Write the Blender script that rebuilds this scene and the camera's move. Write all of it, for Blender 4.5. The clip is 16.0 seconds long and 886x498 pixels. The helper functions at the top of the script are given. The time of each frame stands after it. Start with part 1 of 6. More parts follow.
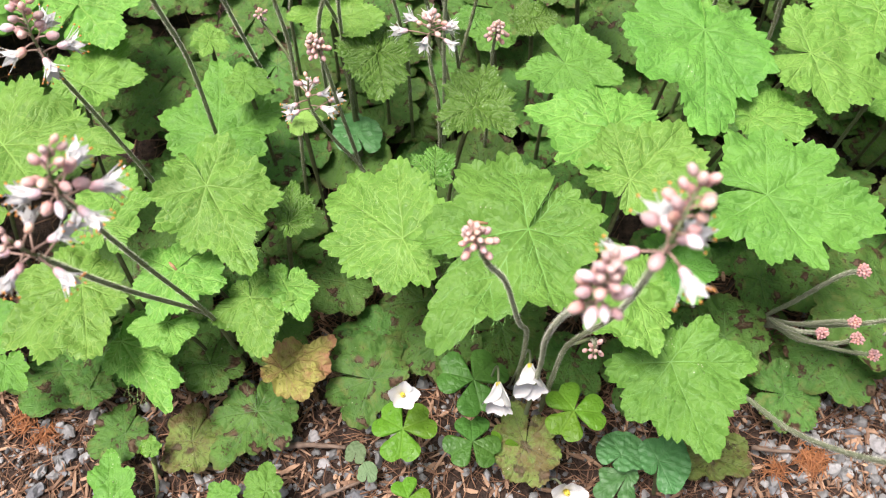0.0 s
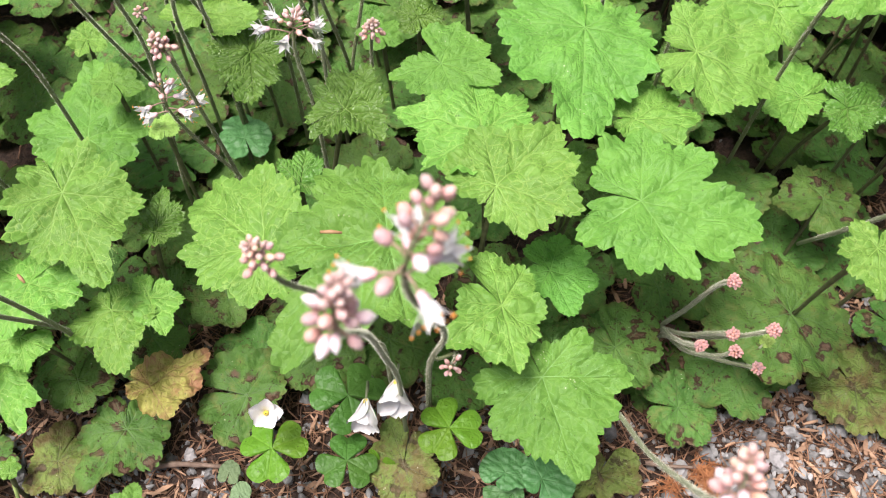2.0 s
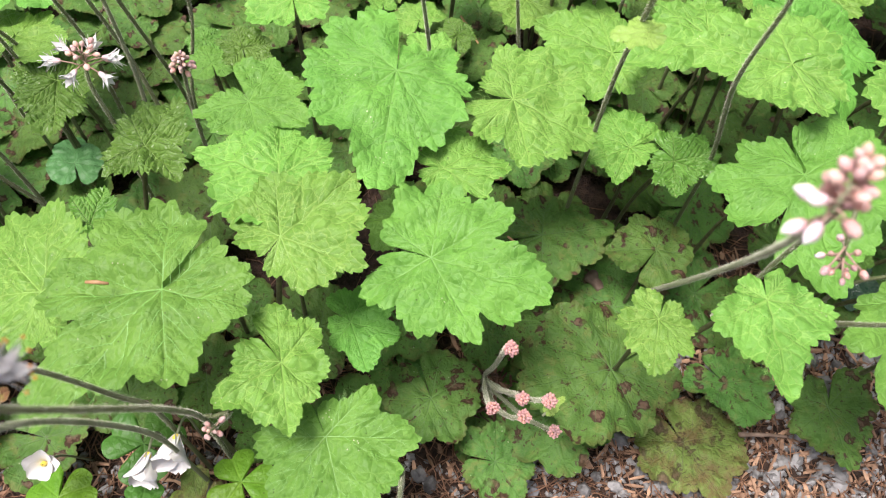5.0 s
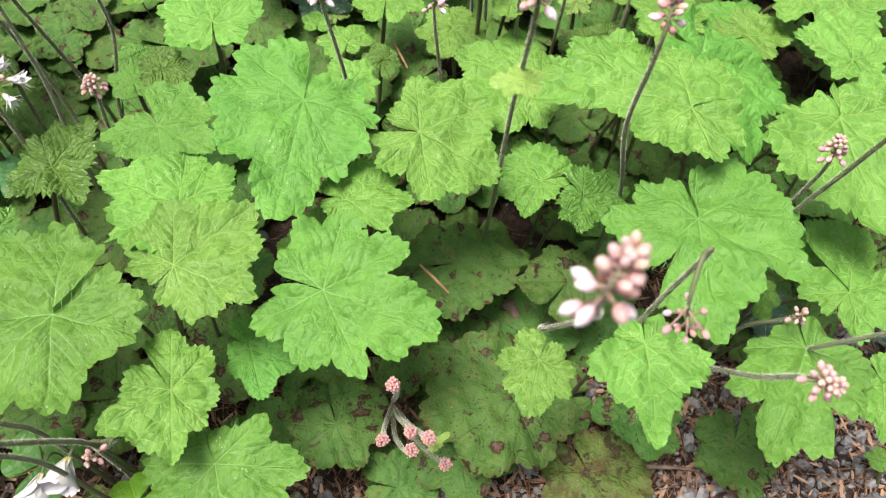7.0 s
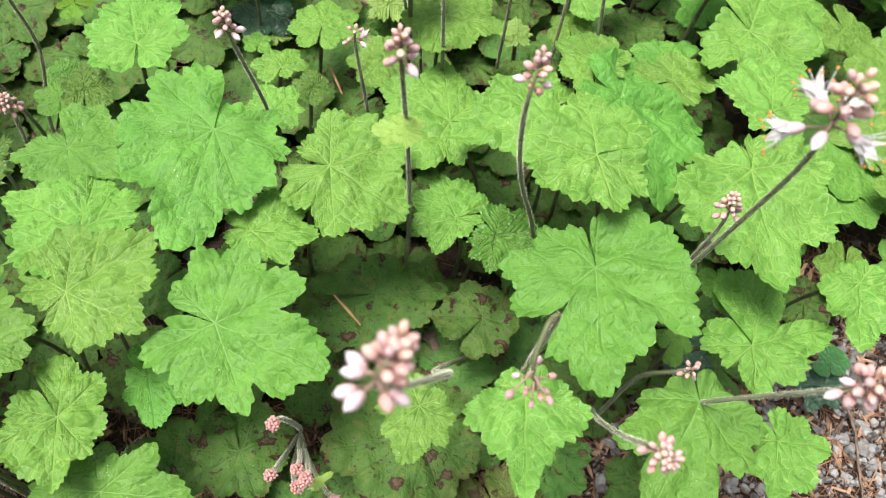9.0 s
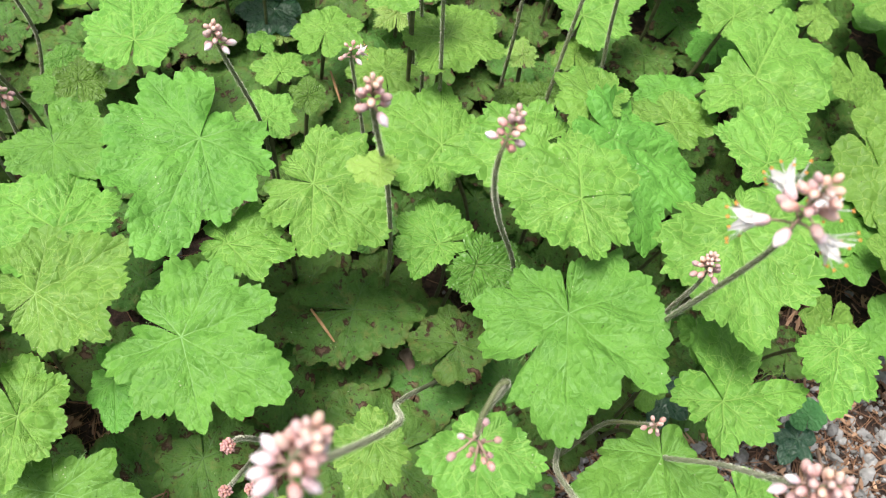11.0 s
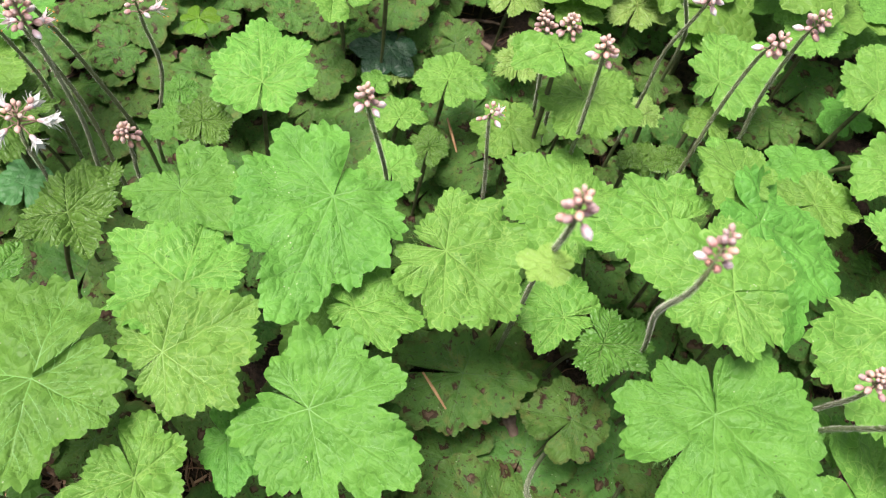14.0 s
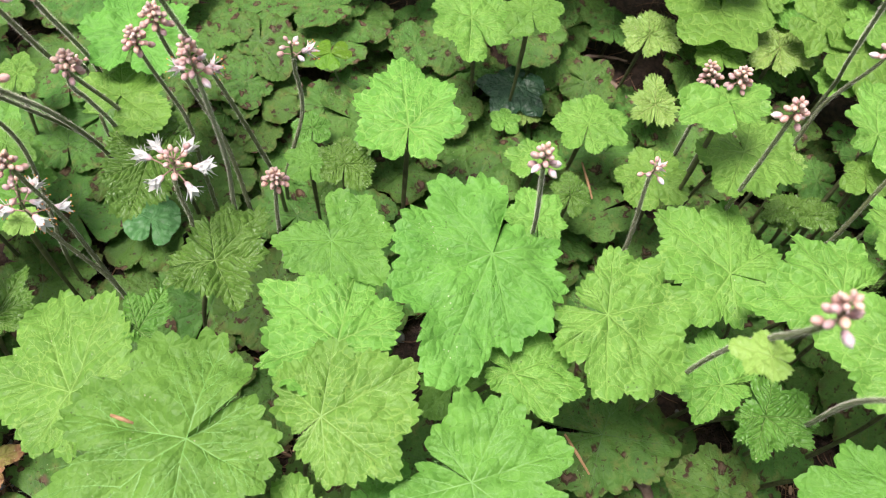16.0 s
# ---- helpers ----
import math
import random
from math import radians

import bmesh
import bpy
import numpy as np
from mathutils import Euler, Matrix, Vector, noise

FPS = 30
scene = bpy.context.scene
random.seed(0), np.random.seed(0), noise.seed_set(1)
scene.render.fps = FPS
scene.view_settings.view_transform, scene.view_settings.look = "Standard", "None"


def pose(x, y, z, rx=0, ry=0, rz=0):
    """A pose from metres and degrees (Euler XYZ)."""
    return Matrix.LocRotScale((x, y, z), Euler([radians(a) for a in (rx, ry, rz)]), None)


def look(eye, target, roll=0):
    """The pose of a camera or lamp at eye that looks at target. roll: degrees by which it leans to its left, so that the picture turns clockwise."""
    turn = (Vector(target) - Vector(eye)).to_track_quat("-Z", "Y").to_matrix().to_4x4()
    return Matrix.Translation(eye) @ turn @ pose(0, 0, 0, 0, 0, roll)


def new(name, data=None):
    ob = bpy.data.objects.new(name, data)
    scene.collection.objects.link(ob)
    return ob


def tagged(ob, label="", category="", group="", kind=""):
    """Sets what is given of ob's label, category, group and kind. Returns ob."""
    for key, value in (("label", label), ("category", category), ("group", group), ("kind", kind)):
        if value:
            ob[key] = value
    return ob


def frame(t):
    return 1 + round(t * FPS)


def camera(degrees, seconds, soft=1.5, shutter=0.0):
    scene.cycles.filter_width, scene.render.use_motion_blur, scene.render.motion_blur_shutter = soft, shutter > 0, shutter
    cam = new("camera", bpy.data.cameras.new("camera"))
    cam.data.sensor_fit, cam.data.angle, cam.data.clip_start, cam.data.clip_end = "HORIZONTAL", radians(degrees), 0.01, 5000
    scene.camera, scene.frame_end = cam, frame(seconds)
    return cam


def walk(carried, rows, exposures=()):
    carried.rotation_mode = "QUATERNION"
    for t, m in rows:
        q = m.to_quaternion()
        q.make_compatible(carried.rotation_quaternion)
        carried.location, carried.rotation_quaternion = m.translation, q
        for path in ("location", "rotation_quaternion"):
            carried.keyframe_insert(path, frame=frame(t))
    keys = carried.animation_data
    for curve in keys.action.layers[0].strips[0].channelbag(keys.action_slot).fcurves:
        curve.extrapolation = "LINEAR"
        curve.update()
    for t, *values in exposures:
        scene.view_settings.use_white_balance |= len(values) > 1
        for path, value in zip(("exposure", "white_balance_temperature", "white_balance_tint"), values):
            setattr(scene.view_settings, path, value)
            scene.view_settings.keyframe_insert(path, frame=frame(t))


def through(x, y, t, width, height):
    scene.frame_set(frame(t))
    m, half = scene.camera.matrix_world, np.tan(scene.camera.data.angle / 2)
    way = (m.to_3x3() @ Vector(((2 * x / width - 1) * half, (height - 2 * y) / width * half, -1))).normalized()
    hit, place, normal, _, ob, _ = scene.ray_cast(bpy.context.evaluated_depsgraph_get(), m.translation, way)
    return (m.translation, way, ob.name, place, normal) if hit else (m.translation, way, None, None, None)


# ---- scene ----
cam = camera(54.8, 16.0, 1.1)
cam.data.dof.use_dof = True
cam.data.dof.focus_distance, cam.data.dof.aperture_fstop = 0.44, 16.0
EXPOSURE = 1.17
METRES, EYE, TILT, LEAN, TURN = 0.45, 0.52, -63.0, 0.0, 0.0
ROWS = [
    (0.0, 0.0, 0.0, 0.0, 0.0, 0.0, -0.0),
    (0.5, 0.035, 0.018, 0.004, -0.29, 0.04, 0.23),
    (1.0, 0.0797, 0.0354, 0.001, -0.41, -0.17, 0.38),
    (1.5, 0.1079, 0.0467, -0.0016, -0.52, -0.04, 0.46),
    (2.0, 0.14, 0.0499, 0.0109, -0.73, -0.03, 0.3),
    (2.5, 0.1735, 0.0533, 0.0309, -0.93, -0.14, -0.03),
    (3.0, 0.2019, 0.0642, 0.0459, -0.84, -0.16, -0.6),
    (3.5, 0.2291, 0.07, 0.0644, -1.16, -0.39, -1.0),
    (4.0, 0.2633, 0.0758, 0.0633, -1.47, -0.35, -1.21),
    (4.5, 0.3036, 0.0788, 0.0726, -1.82, -0.44, -1.36),
    (5.0, 0.3407, 0.0821, 0.0763, -2.12, -0.46, -1.52),
    (7.5, 0.4708, 0.07, 0.1335, -2.4, -0.68, -3.92),
    (8.0, 0.4992, 0.0728, 0.1474, -2.33, -0.77, -4.66),
    (8.5, 0.5151, 0.0755, 0.1548, -2.48, -0.61, -5.26),
    (9.0, 0.5493, 0.067, 0.1663, -2.34, -0.44, -5.76),
    (11.5, 0.583, 0.0835, 0.2429, -1.02, -1.99, -11.88),
    (12.0, 0.552, 0.0894, 0.2574, -0.84, -1.94, -12.79),
    (12.5, 0.5316, 0.0991, 0.2564, -0.58, -1.93, -13.29),
    (13.0, 0.5079, 0.1079, 0.2665, -0.28, -1.95, -13.69),
    (13.5, 0.4823, 0.1156, 0.273, 0.05, -1.95, -14.2),
    (14.0, 0.45, 0.1216, 0.2756, 0.67, -2.16, -14.77),
    (14.5, 0.4181, 0.1358, 0.2831, 1.29, -2.52, -15.43),
    (15.0, 0.381, 0.1437, 0.2874, 1.89, -2.62, -15.98),
    (15.5, 0.3462, 0.1533, 0.2861, 2.67, -2.68, -16.42),
    (16.0, 0.3086, 0.1612, 0.2941, 3.28, -2.51, -16.61),
]
walk(cam, [(t, pose(0, 0, EYE, TILT, LEAN, TURN) @ pose(METRES * x, METRES * y, METRES * z, 90 + pitch, roll, yaw)) for t, x, y, z, yaw, pitch, roll in ROWS], exposures=[(0.0, EXPOSURE + 0.08, 6500, 19), (3.5, EXPOSURE + 0.08, 6500, 21), (5.0, EXPOSURE + 0.08, 6500, 21), (7.5, EXPOSURE - 0.02, 6500, 16), (12.5, EXPOSURE - 0.05, 6500, 13), (16.0, EXPOSURE - 0.03, 6500, 17)])

# ---- light ----
SUN_ELEVATION, SUN_AZIMUTH = 75.0, 280.0
world = bpy.data.worlds.new("overcast_sky")
scene.world = world
world.use_nodes = True
wn = world.node_tree.nodes
sky = wn.new("ShaderNodeTexSky")
sky.sky_type = "NISHITA"
sky.sun_disc = False
sky.sun_elevation = radians(SUN_ELEVATION)
sky.sun_rotation = radians(SUN_AZIMUTH)
sky.air_density, sky.dust_density, sky.ozone_density = 1.0, 4.0, 1.0
pale = wn.new("ShaderNodeHueSaturation")
pale.inputs["Saturation"].default_value = 0.35
world.node_tree.links.new(sky.outputs[0], pale.inputs["Color"])
world.node_tree.links.new(pale.outputs[0], wn["Background"].inputs["Color"])
wn["Background"].inputs["Strength"].default_value = 0.075

sun_data = bpy.data.lights.new("sun", "SUN")
sun_data.energy, sun_data.angle, sun_data.color = 2.6, radians(24), (1.0, 0.96, 0.9)
sun = new("sun", sun_data)
az, el = radians(SUN_AZIMUTH), radians(SUN_ELEVATION)
sun.matrix_world = look((math.sin(az) * math.cos(el) * 5, math.cos(az) * math.cos(el) * 5, math.sin(el) * 5), (0.1, 0.25, 0))


# ---- materials ----
class Tree:
    """A short way to write node trees."""

    def __init__(self, name):
        self.mat = bpy.data.materials.new(name)
        self.mat.use_nodes = True
        self.nodes, self.links = self.mat.node_tree.nodes, self.mat.node_tree.links
        self.bsdf = self.nodes["Principled BSDF"]
        self.out = self.nodes["Material Output"]

    def add(self, kind, **inputs):
        node = self.nodes.new(kind)
        for key, value in inputs.items():
            self.put(node, key.replace("_", " "), value)
        return node

    def put(self, node, key, value):
        socket = node.inputs[int(key)] if key.isdigit() else node.inputs[key]
        if isinstance(value, bpy.types.NodeSocket):
            self.links.new(value, socket)
        else:
            socket.default_value = value

    def attr(self, name, out="Fac"):
        node = self.nodes.new("ShaderNodeAttribute")
        node.attribute_name = name
        return node.outputs[out]

    def mix(self, fac, a, b, blend="MIX"):
        node = self.nodes.new("ShaderNodeMix")
        node.data_type, node.blend_type = "RGBA", blend
        for socket, value in ((node.inputs[0], fac), (node.inputs[6], a), (node.inputs[7], b)):
            if isinstance(value, bpy.types.NodeSocket):
                self.links.new(value, socket)
            else:
                socket.default_value = value if isinstance(value, float) else (*value, 1.0)[:4]
        return node.outputs[2]

    def math(self, op, a, b=0.0):
        node = self.nodes.new("ShaderNodeMath")
        node.operation = op
        for socket, value in zip(node.inputs, (a, b)):
            if isinstance(value, bpy.types.NodeSocket):
                self.links.new(value, socket)
            else:
                socket.default_value = value
        return node.outputs[0]

    def ramp(self, fac, a, b):
        node = self.nodes.new("ShaderNodeMapRange")
        self.links.new(fac, node.inputs["Value"])
        node.inputs["From Min"].default_value, node.inputs["From Max"].default_value = a, b
        return node.outputs["Result"]

    def noise(self, scale, detail=3.0, vector=None, rough=0.55):
        node = self.add("ShaderNodeTexNoise", Scale=scale, Detail=detail, Roughness=rough)
        if vector is not None:
            self.links.new(vector, node.inputs["Vector"])
        return node.outputs["Fac"]

    def cells(self, scale, vector, feature="DISTANCE_TO_EDGE"):
        node = self.nodes.new("ShaderNodeTexVoronoi")
        node.feature = feature
        node.inputs["Scale"].default_value = scale
        self.links.new(vector, node.inputs["Vector"])
        return node.outputs["Distance"]

    def bump(self, height, strength, distance, normal=None):
        node = self.add("ShaderNodeBump", Strength=strength, Distance=distance)
        self.links.new(height, node.inputs["Height"])
        if normal is not None:
            self.links.new(normal, node.inputs["Normal"])
        return node.outputs["Normal"]


def leaf_material(name, deep, light, vein, rough=0.5, net=0.5, relief=1.0, spots=0.0, spot=(0.050, 0.031, 0.017), through=0.16, patches=None, glossy=0.22, mottle=None, rim=None, specks=0.6, cell=190.0, worn_share=1.0):
    t = Tree(name)
    flat = t.attr("flat", "Vector")
    info = t.nodes.new("ShaderNodeObjectInfo").outputs["Random"]
    broad = t.ramp(t.noise(52.0, 3.0, flat, 0.55), 0.36, 0.66)
    colour = t.mix(t.math("ADD", 0.2, t.math("MULTIPLY", broad, 0.6)), deep, light)
    middle = t.ramp(t.noise(190.0, 3.0, flat, 0.6), 0.36, 0.68)
    colour = t.mix(t.math("MULTIPLY", middle, 0.45), colour, light)
    dim = t.ramp(t.noise(460.0, 3.0, flat, 0.65), 0.5, 0.75)
    colour = t.mix(t.math("MULTIPLY", dim, 0.28), colour, deep)
    grain = t.ramp(t.noise(1300.0, 2.0, flat, 0.6), 0.45, 0.75)
    colour = t.mix(t.math("MULTIPLY", grain, 0.3), colour, deep)
    # fine net of veinlets
    warp = t.nodes.new("ShaderNodeTexNoise")
    warp.inputs["Scale"].default_value = 160.0
    t.links.new(flat, warp.inputs["Vector"])
    shift = t.nodes.new("ShaderNodeVectorMath")
    shift.operation = "MULTIPLY_ADD"
    t.links.new(warp.outputs["Color"], shift.inputs[0])
    shift.inputs[1].default_value = (0.006, 0.006, 0.006)
    t.links.new(flat, shift.inputs[2])
    big = t.cells(cell, shift.outputs[0])
    small = t.cells(520.0, shift.outputs[0])
    big_line = t.math("SUBTRACT", 1.0, t.ramp(big, 0.006, 0.055))
    small_line = t.math("SUBTRACT", 1.0, t.ramp(small, 0.0, 0.12))
    fade = t.ramp(t.noise(60.0, 2.0, flat), 0.22, 0.55)
    lines = t.math("MULTIPLY", t.math("MAXIMUM", t.math("MULTIPLY", big_line, fade), t.math("MULTIPLY", small_line, 0.1)), net)
    main = t.attr("vein")
    lines = t.math("MINIMUM", t.math("MAXIMUM", lines, t.math("MULTIPLY", main, 0.5)), 1.0)
    colour = t.mix(t.math("MULTIPLY", lines, 0.9), colour, vein)
    if mottle:
        worn = t.ramp(t.noise(95.0, 5.0, flat, 0.75), 0.54, 0.66)
        colour = t.mix(t.math("MULTIPLY", worn, 0.6), colour, mottle)
    if patches:
        worn = t.ramp(t.noise(60.0, 5.0, flat, 0.75), 0.45, 0.6)
        colour = t.mix(t.math("MULTIPLY", worn, worn_share), colour, patches)
    if specks:
        gate = t.ramp(t.noise(90.0, 1.0, flat), 0.55, 0.6)
        dots = t.cells(330.0, flat, "F1")
        dark = t.math("MULTIPLY", t.math("SUBTRACT", 1.0, t.ramp(dots, 0.10, 0.19)), gate)
        colour = t.mix(t.math("MULTIPLY", dark, specks), colour, (0.03, 0.035, 0.012))
        moved = t.nodes.new("ShaderNodeVectorMath")
        moved.inputs[1].default_value = (0.31, 0.17, 0.4)
        t.links.new(flat, moved.inputs[0])
        gate = t.ramp(t.noise(60.0, 1.0, moved.outputs[0]), 0.63, 0.67)
        pale = t.math("MULTIPLY", t.math("SUBTRACT", 1.0, t.ramp(t.cells(380.0, moved.outputs[0], "F1"), 0.10, 0.16)), gate)
        colour = t.mix(t.math("MULTIPLY", pale, specks), colour, (0.55, 0.58, 0.40))
    if spots:
        ragged = t.nodes.new("ShaderNodeVectorMath")
        ragged.operation = "MULTIPLY_ADD"
        t.links.new(warp.outputs["Color"], ragged.inputs[0])
        ragged.inputs[1].default_value = (0.016, 0.016, 0.016)
        t.links.new(flat, ragged.inputs[2])
        dots = t.cells(76.0, ragged.outputs[0], "F1")
        sparse = t.ramp(t.noise(48.0, 2.0, flat), 0.445, 0.50)
        mark = t.math("MULTIPLY", t.math("SUBTRACT", 1.0, t.ramp(dots, 0.28, 0.34)), sparse)
        heart = t.math("MULTIPLY", t.math("SUBTRACT", 1.0, t.ramp(dots, 0.14, 0.22)), sparse)
        speck = t.math("MULTIPLY", t.math("SUBTRACT", 1.0, t.ramp(t.cells(230.0, ragged.outputs[0], "F1"), 0.16, 0.26)), t.ramp(t.noise(70.0, 2.0, flat), 0.32, 0.44))
        colour = t.mix(t.math("MULTIPLY", t.math("MAXIMUM", mark, t.math("MULTIPLY", speck, 0.8)), spots), colour, spot)
        colour = t.mix(t.math("MULTIPLY", heart, 0.7 * spots), colour, (0.150, 0.104, 0.062))
    if rim:
        edge = t.math("MULTIPLY", t.ramp(t.attr("edge"), 0.86, 1.0), t.ramp(t.noise(110.0, 3.0, flat), 0.42, 0.58))
        colour = t.mix(t.math("MULTIPLY", edge, 0.5), colour, rim)
    hue = t.add("ShaderNodeHueSaturation")
    t.links.new(colour, hue.inputs["Color"])
    t.links.new(t.math("ADD", 0.479, t.math("MULTIPLY", info, 0.024)), hue.inputs["Hue"])
    t.links.new(t.math("ADD", 0.82, t.math("MULTIPLY", info, 0.34)), hue.inputs["Value"])
    colour = hue.outputs[0]
    t.links.new(colour, t.bsdf.inputs["Base Color"])
    t.links.new(t.math("ADD", rough - 0.08, t.math("MULTIPLY", middle, 0.18)), t.bsdf.inputs["Roughness"])
    t.bsdf.inputs["Specular IOR Level"].default_value = glossy
    height = t.math("ADD", t.math("MULTIPLY", t.ramp(big, 0.0, 0.42), 1.0), t.math("MULTIPLY", t.ramp(small, 0.0, 0.3), 0.1))
    height = t.math("ADD", height, t.math("MULTIPLY", t.noise(900.0, 2.0, flat), 0.22))
    height = t.math("SUBTRACT", height, t.math("MULTIPLY", main, 0.8))
    normal = t.bump(height, 0.75 * relief, 0.0019)
    t.links.new(normal, t.bsdf.inputs["Normal"])
    glow = t.add("ShaderNodeBsdfTranslucent")
    t.links.new(t.mix(0.5, colour, light), glow.inputs["Color"])
    t.links.new(normal, glow.inputs["Normal"])
    both = t.nodes.new("ShaderNodeMixShader")
    both.inputs[0].default_value = through
    t.links.new(t.bsdf.outputs[0], both.inputs[1])
    t.links.new(glow.outputs[0], both.inputs[2])
    t.links.new(both.outputs[0], t.out.inputs["Surface"])
    return t.mat


def plain_material(name, deep, light, scale=200.0, rough=0.5, bump=0.3, depth=0.0006, weight=0.0, specular=0.4, per_island=False):
    t = Tree(name)
    place = t.nodes.new("ShaderNodeTexCoord").outputs["Object"]
    fac = t.ramp(t.noise(scale, 4.0, place), 0.3, 0.7)
    if per_island:
        isle = t.nodes.new("ShaderNodeNewGeometry").outputs["Random Per Island"]
        fac = t.math("ADD", t.math("MULTIPLY", fac, 0.35), t.math("MULTIPLY", isle, 0.65))
    colour = t.mix(fac, deep, light)
    t.links.new(colour, t.bsdf.inputs["Base Color"])
    t.bsdf.inputs["Roughness"].default_value = rough
    t.bsdf.inputs["Specular IOR Level"].default_value = specular
    t.bsdf.inputs["Subsurface Weight"].default_value = weight
    t.bsdf.inputs["Subsurface Radius"].default_value = (0.004, 0.003, 0.002)
    t.bsdf.inputs["Subsurface Scale"].default_value = 0.4
    t.links.new(t.bump(t.noise(scale * 3, 3.0, place), bump, depth), t.bsdf.inputs["Normal"])
    return t.mat


LEAF = {
    "fresh": leaf_material("fresh_leaf", (0.062, 0.200, 0.030), (0.132, 0.346, 0.054), (0.175, 0.375, 0.075), 0.52, 0.40, 0.55),
    "lime": leaf_material("lime_leaf", (0.070, 0.202, 0.027), (0.153, 0.358, 0.060), (0.27, 0.46, 0.105), 0.50, 0.58, 0.62, cell=150.0),
    "young": leaf_material("young_leaf", (0.048, 0.145, 0.018), (0.110, 0.262, 0.040), (0.19, 0.33, 0.085), 0.36, 0.25, 0.7, glossy=0.38, cell=250.0),
    "pale": leaf_material("pale_young_leaf", (0.14, 0.285, 0.052), (0.24, 0.41, 0.095), (0.36, 0.47, 0.16), 0.36, 0.4, 0.7, glossy=0.35, cell=230.0),
    "old": leaf_material("old_leaf", (0.036, 0.112, 0.021), (0.098, 0.222, 0.045), (0.09, 0.18, 0.05), 0.55, 0.2, 0.45, spots=1.0, through=0.12, glossy=0.13, mottle=(0.150, 0.172, 0.052), rim=(0.075, 0.04, 0.018)),
    "oldred": leaf_material("reddened_leaf", (0.085, 0.165, 0.030), (0.175, 0.255, 0.060), (0.15, 0.19, 0.07), 0.6, 0.2, 0.6, spots=0.8, patches=(0.135, 0.080, 0.038), worn_share=0.75, through=0.12, rim=(0.09, 0.04, 0.02)),
    "dead": leaf_material("withering_leaf", (0.26, 0.26, 0.05), (0.34, 0.35, 0.10), (0.28, 0.17, 0.08), 0.6, 0.3, 0.8, worn_share=0.75, patches=(0.30, 0.125, 0.085), through=0.1, rim=(0.2, 0.08, 0.04)),
    "yellow": leaf_material("yellow_leaf", (0.18, 0.36, 0.06), (0.25, 0.45, 0.10), (0.30, 0.46, 0.12), 0.45, 0.3, 0.5, specks=0.2),
    "round": leaf_material("smooth_round_leaf", (0.040, 0.145, 0.040), (0.080, 0.235, 0.075), (0.10, 0.25, 0.08), 0.42, 0.1, 0.3, through=0.12, glossy=0.3, specks=0.0),
    "ivy": leaf_material("ivy_leaf", (0.016, 0.058, 0.030), (0.030, 0.092, 0.048), (0.12, 0.20, 0.10), 0.34, 0.25, 0.4, through=0.06, glossy=0.45, specks=0.2, cell=260.0),
    "sage": leaf_material("grey_green_leaf", (0.10, 0.17, 0.08), (0.15, 0.23, 0.11), (0.18, 0.26, 0.14), 0.6, 0.1, 0.2, through=0.12),
}


def vein_material(name, colour):
    return plain_material(name, tuple(0.8 * c for c in colour), colour, 300.0, 0.5, 0.1)


VEIN = {
    "fresh": vein_material("fresh_vein", (0.145, 0.345, 0.066)),
    "lime": vein_material("lime_vein", (0.22, 0.405, 0.080)),
    "young": vein_material("young_vein", (0.20, 0.33, 0.085)),
    "pale": vein_material("pale_vein", (0.38, 0.46, 0.15)),
    "old": vein_material("old_vein", (0.075, 0.16, 0.045)),
    "oldred": vein_material("reddened_vein", (0.11, 0.12, 0.05)),
    "dead": vein_material("withered_vein", (0.30, 0.19, 0.08)),
    "yellow": vein_material("yellow_vein", (0.32, 0.46, 0.11)),
    "round": vein_material("round_vein", (0.08, 0.21, 0.06)),
    "ivy": vein_material("ivy_vein", (0.10, 0.19, 0.10)),
    "sage": vein_material("sage_vein", (0.16, 0.24, 0.13)),
}
def bud_material(name, base, tip, rough=0.5):
    """Tinted calyx below, paler towards the tip, a little uneven."""
    t = Tree(name)
    place = t.nodes.new("ShaderNodeTexCoord").outputs["Object"]
    axis = t.nodes.new("ShaderNodeSeparateXYZ")
    t.links.new(place, axis.inputs[0])
    info = t.nodes.new("ShaderNodeObjectInfo").outputs["Random"]
    up = t.math("ADD", t.ramp(axis.outputs["Z"], 0.1, 0.9), t.math("MULTIPLY", t.math("SUBTRACT", t.noise(6.0, 3.0, place), 0.5), 0.9))
    colour = t.mix(t.math("MINIMUM", t.math("MAXIMUM", up, 0.0), 1.0), base, tip)
    hue = t.add("ShaderNodeHueSaturation")
    t.links.new(colour, hue.inputs["Color"])
    t.links.new(t.math("ADD", 0.487, t.math("MULTIPLY", info, 0.028)), hue.inputs["Hue"])
    t.links.new(t.math("ADD", 0.8, t.math("MULTIPLY", info, 0.4)), hue.inputs["Saturation"])
    t.links.new(t.math("ADD", 0.78, t.math("MULTIPLY", info, 0.36)), hue.inputs["Value"])
    t.links.new(hue.outputs[0], t.bsdf.inputs["Base Color"])
    t.bsdf.inputs["Roughness"].default_value = rough
    t.bsdf.inputs["Subsurface Weight"].default_value = 0.2
    t.bsdf.inputs["Subsurface Radius"].default_value = (0.004, 0.003, 0.002)
    t.bsdf.inputs["Subsurface Scale"].default_value = 0.4
    t.links.new(t.bump(t.noise(14.0, 3.0, place), 0.3, 0.1), t.bsdf.inputs["Normal"])
    return t.mat


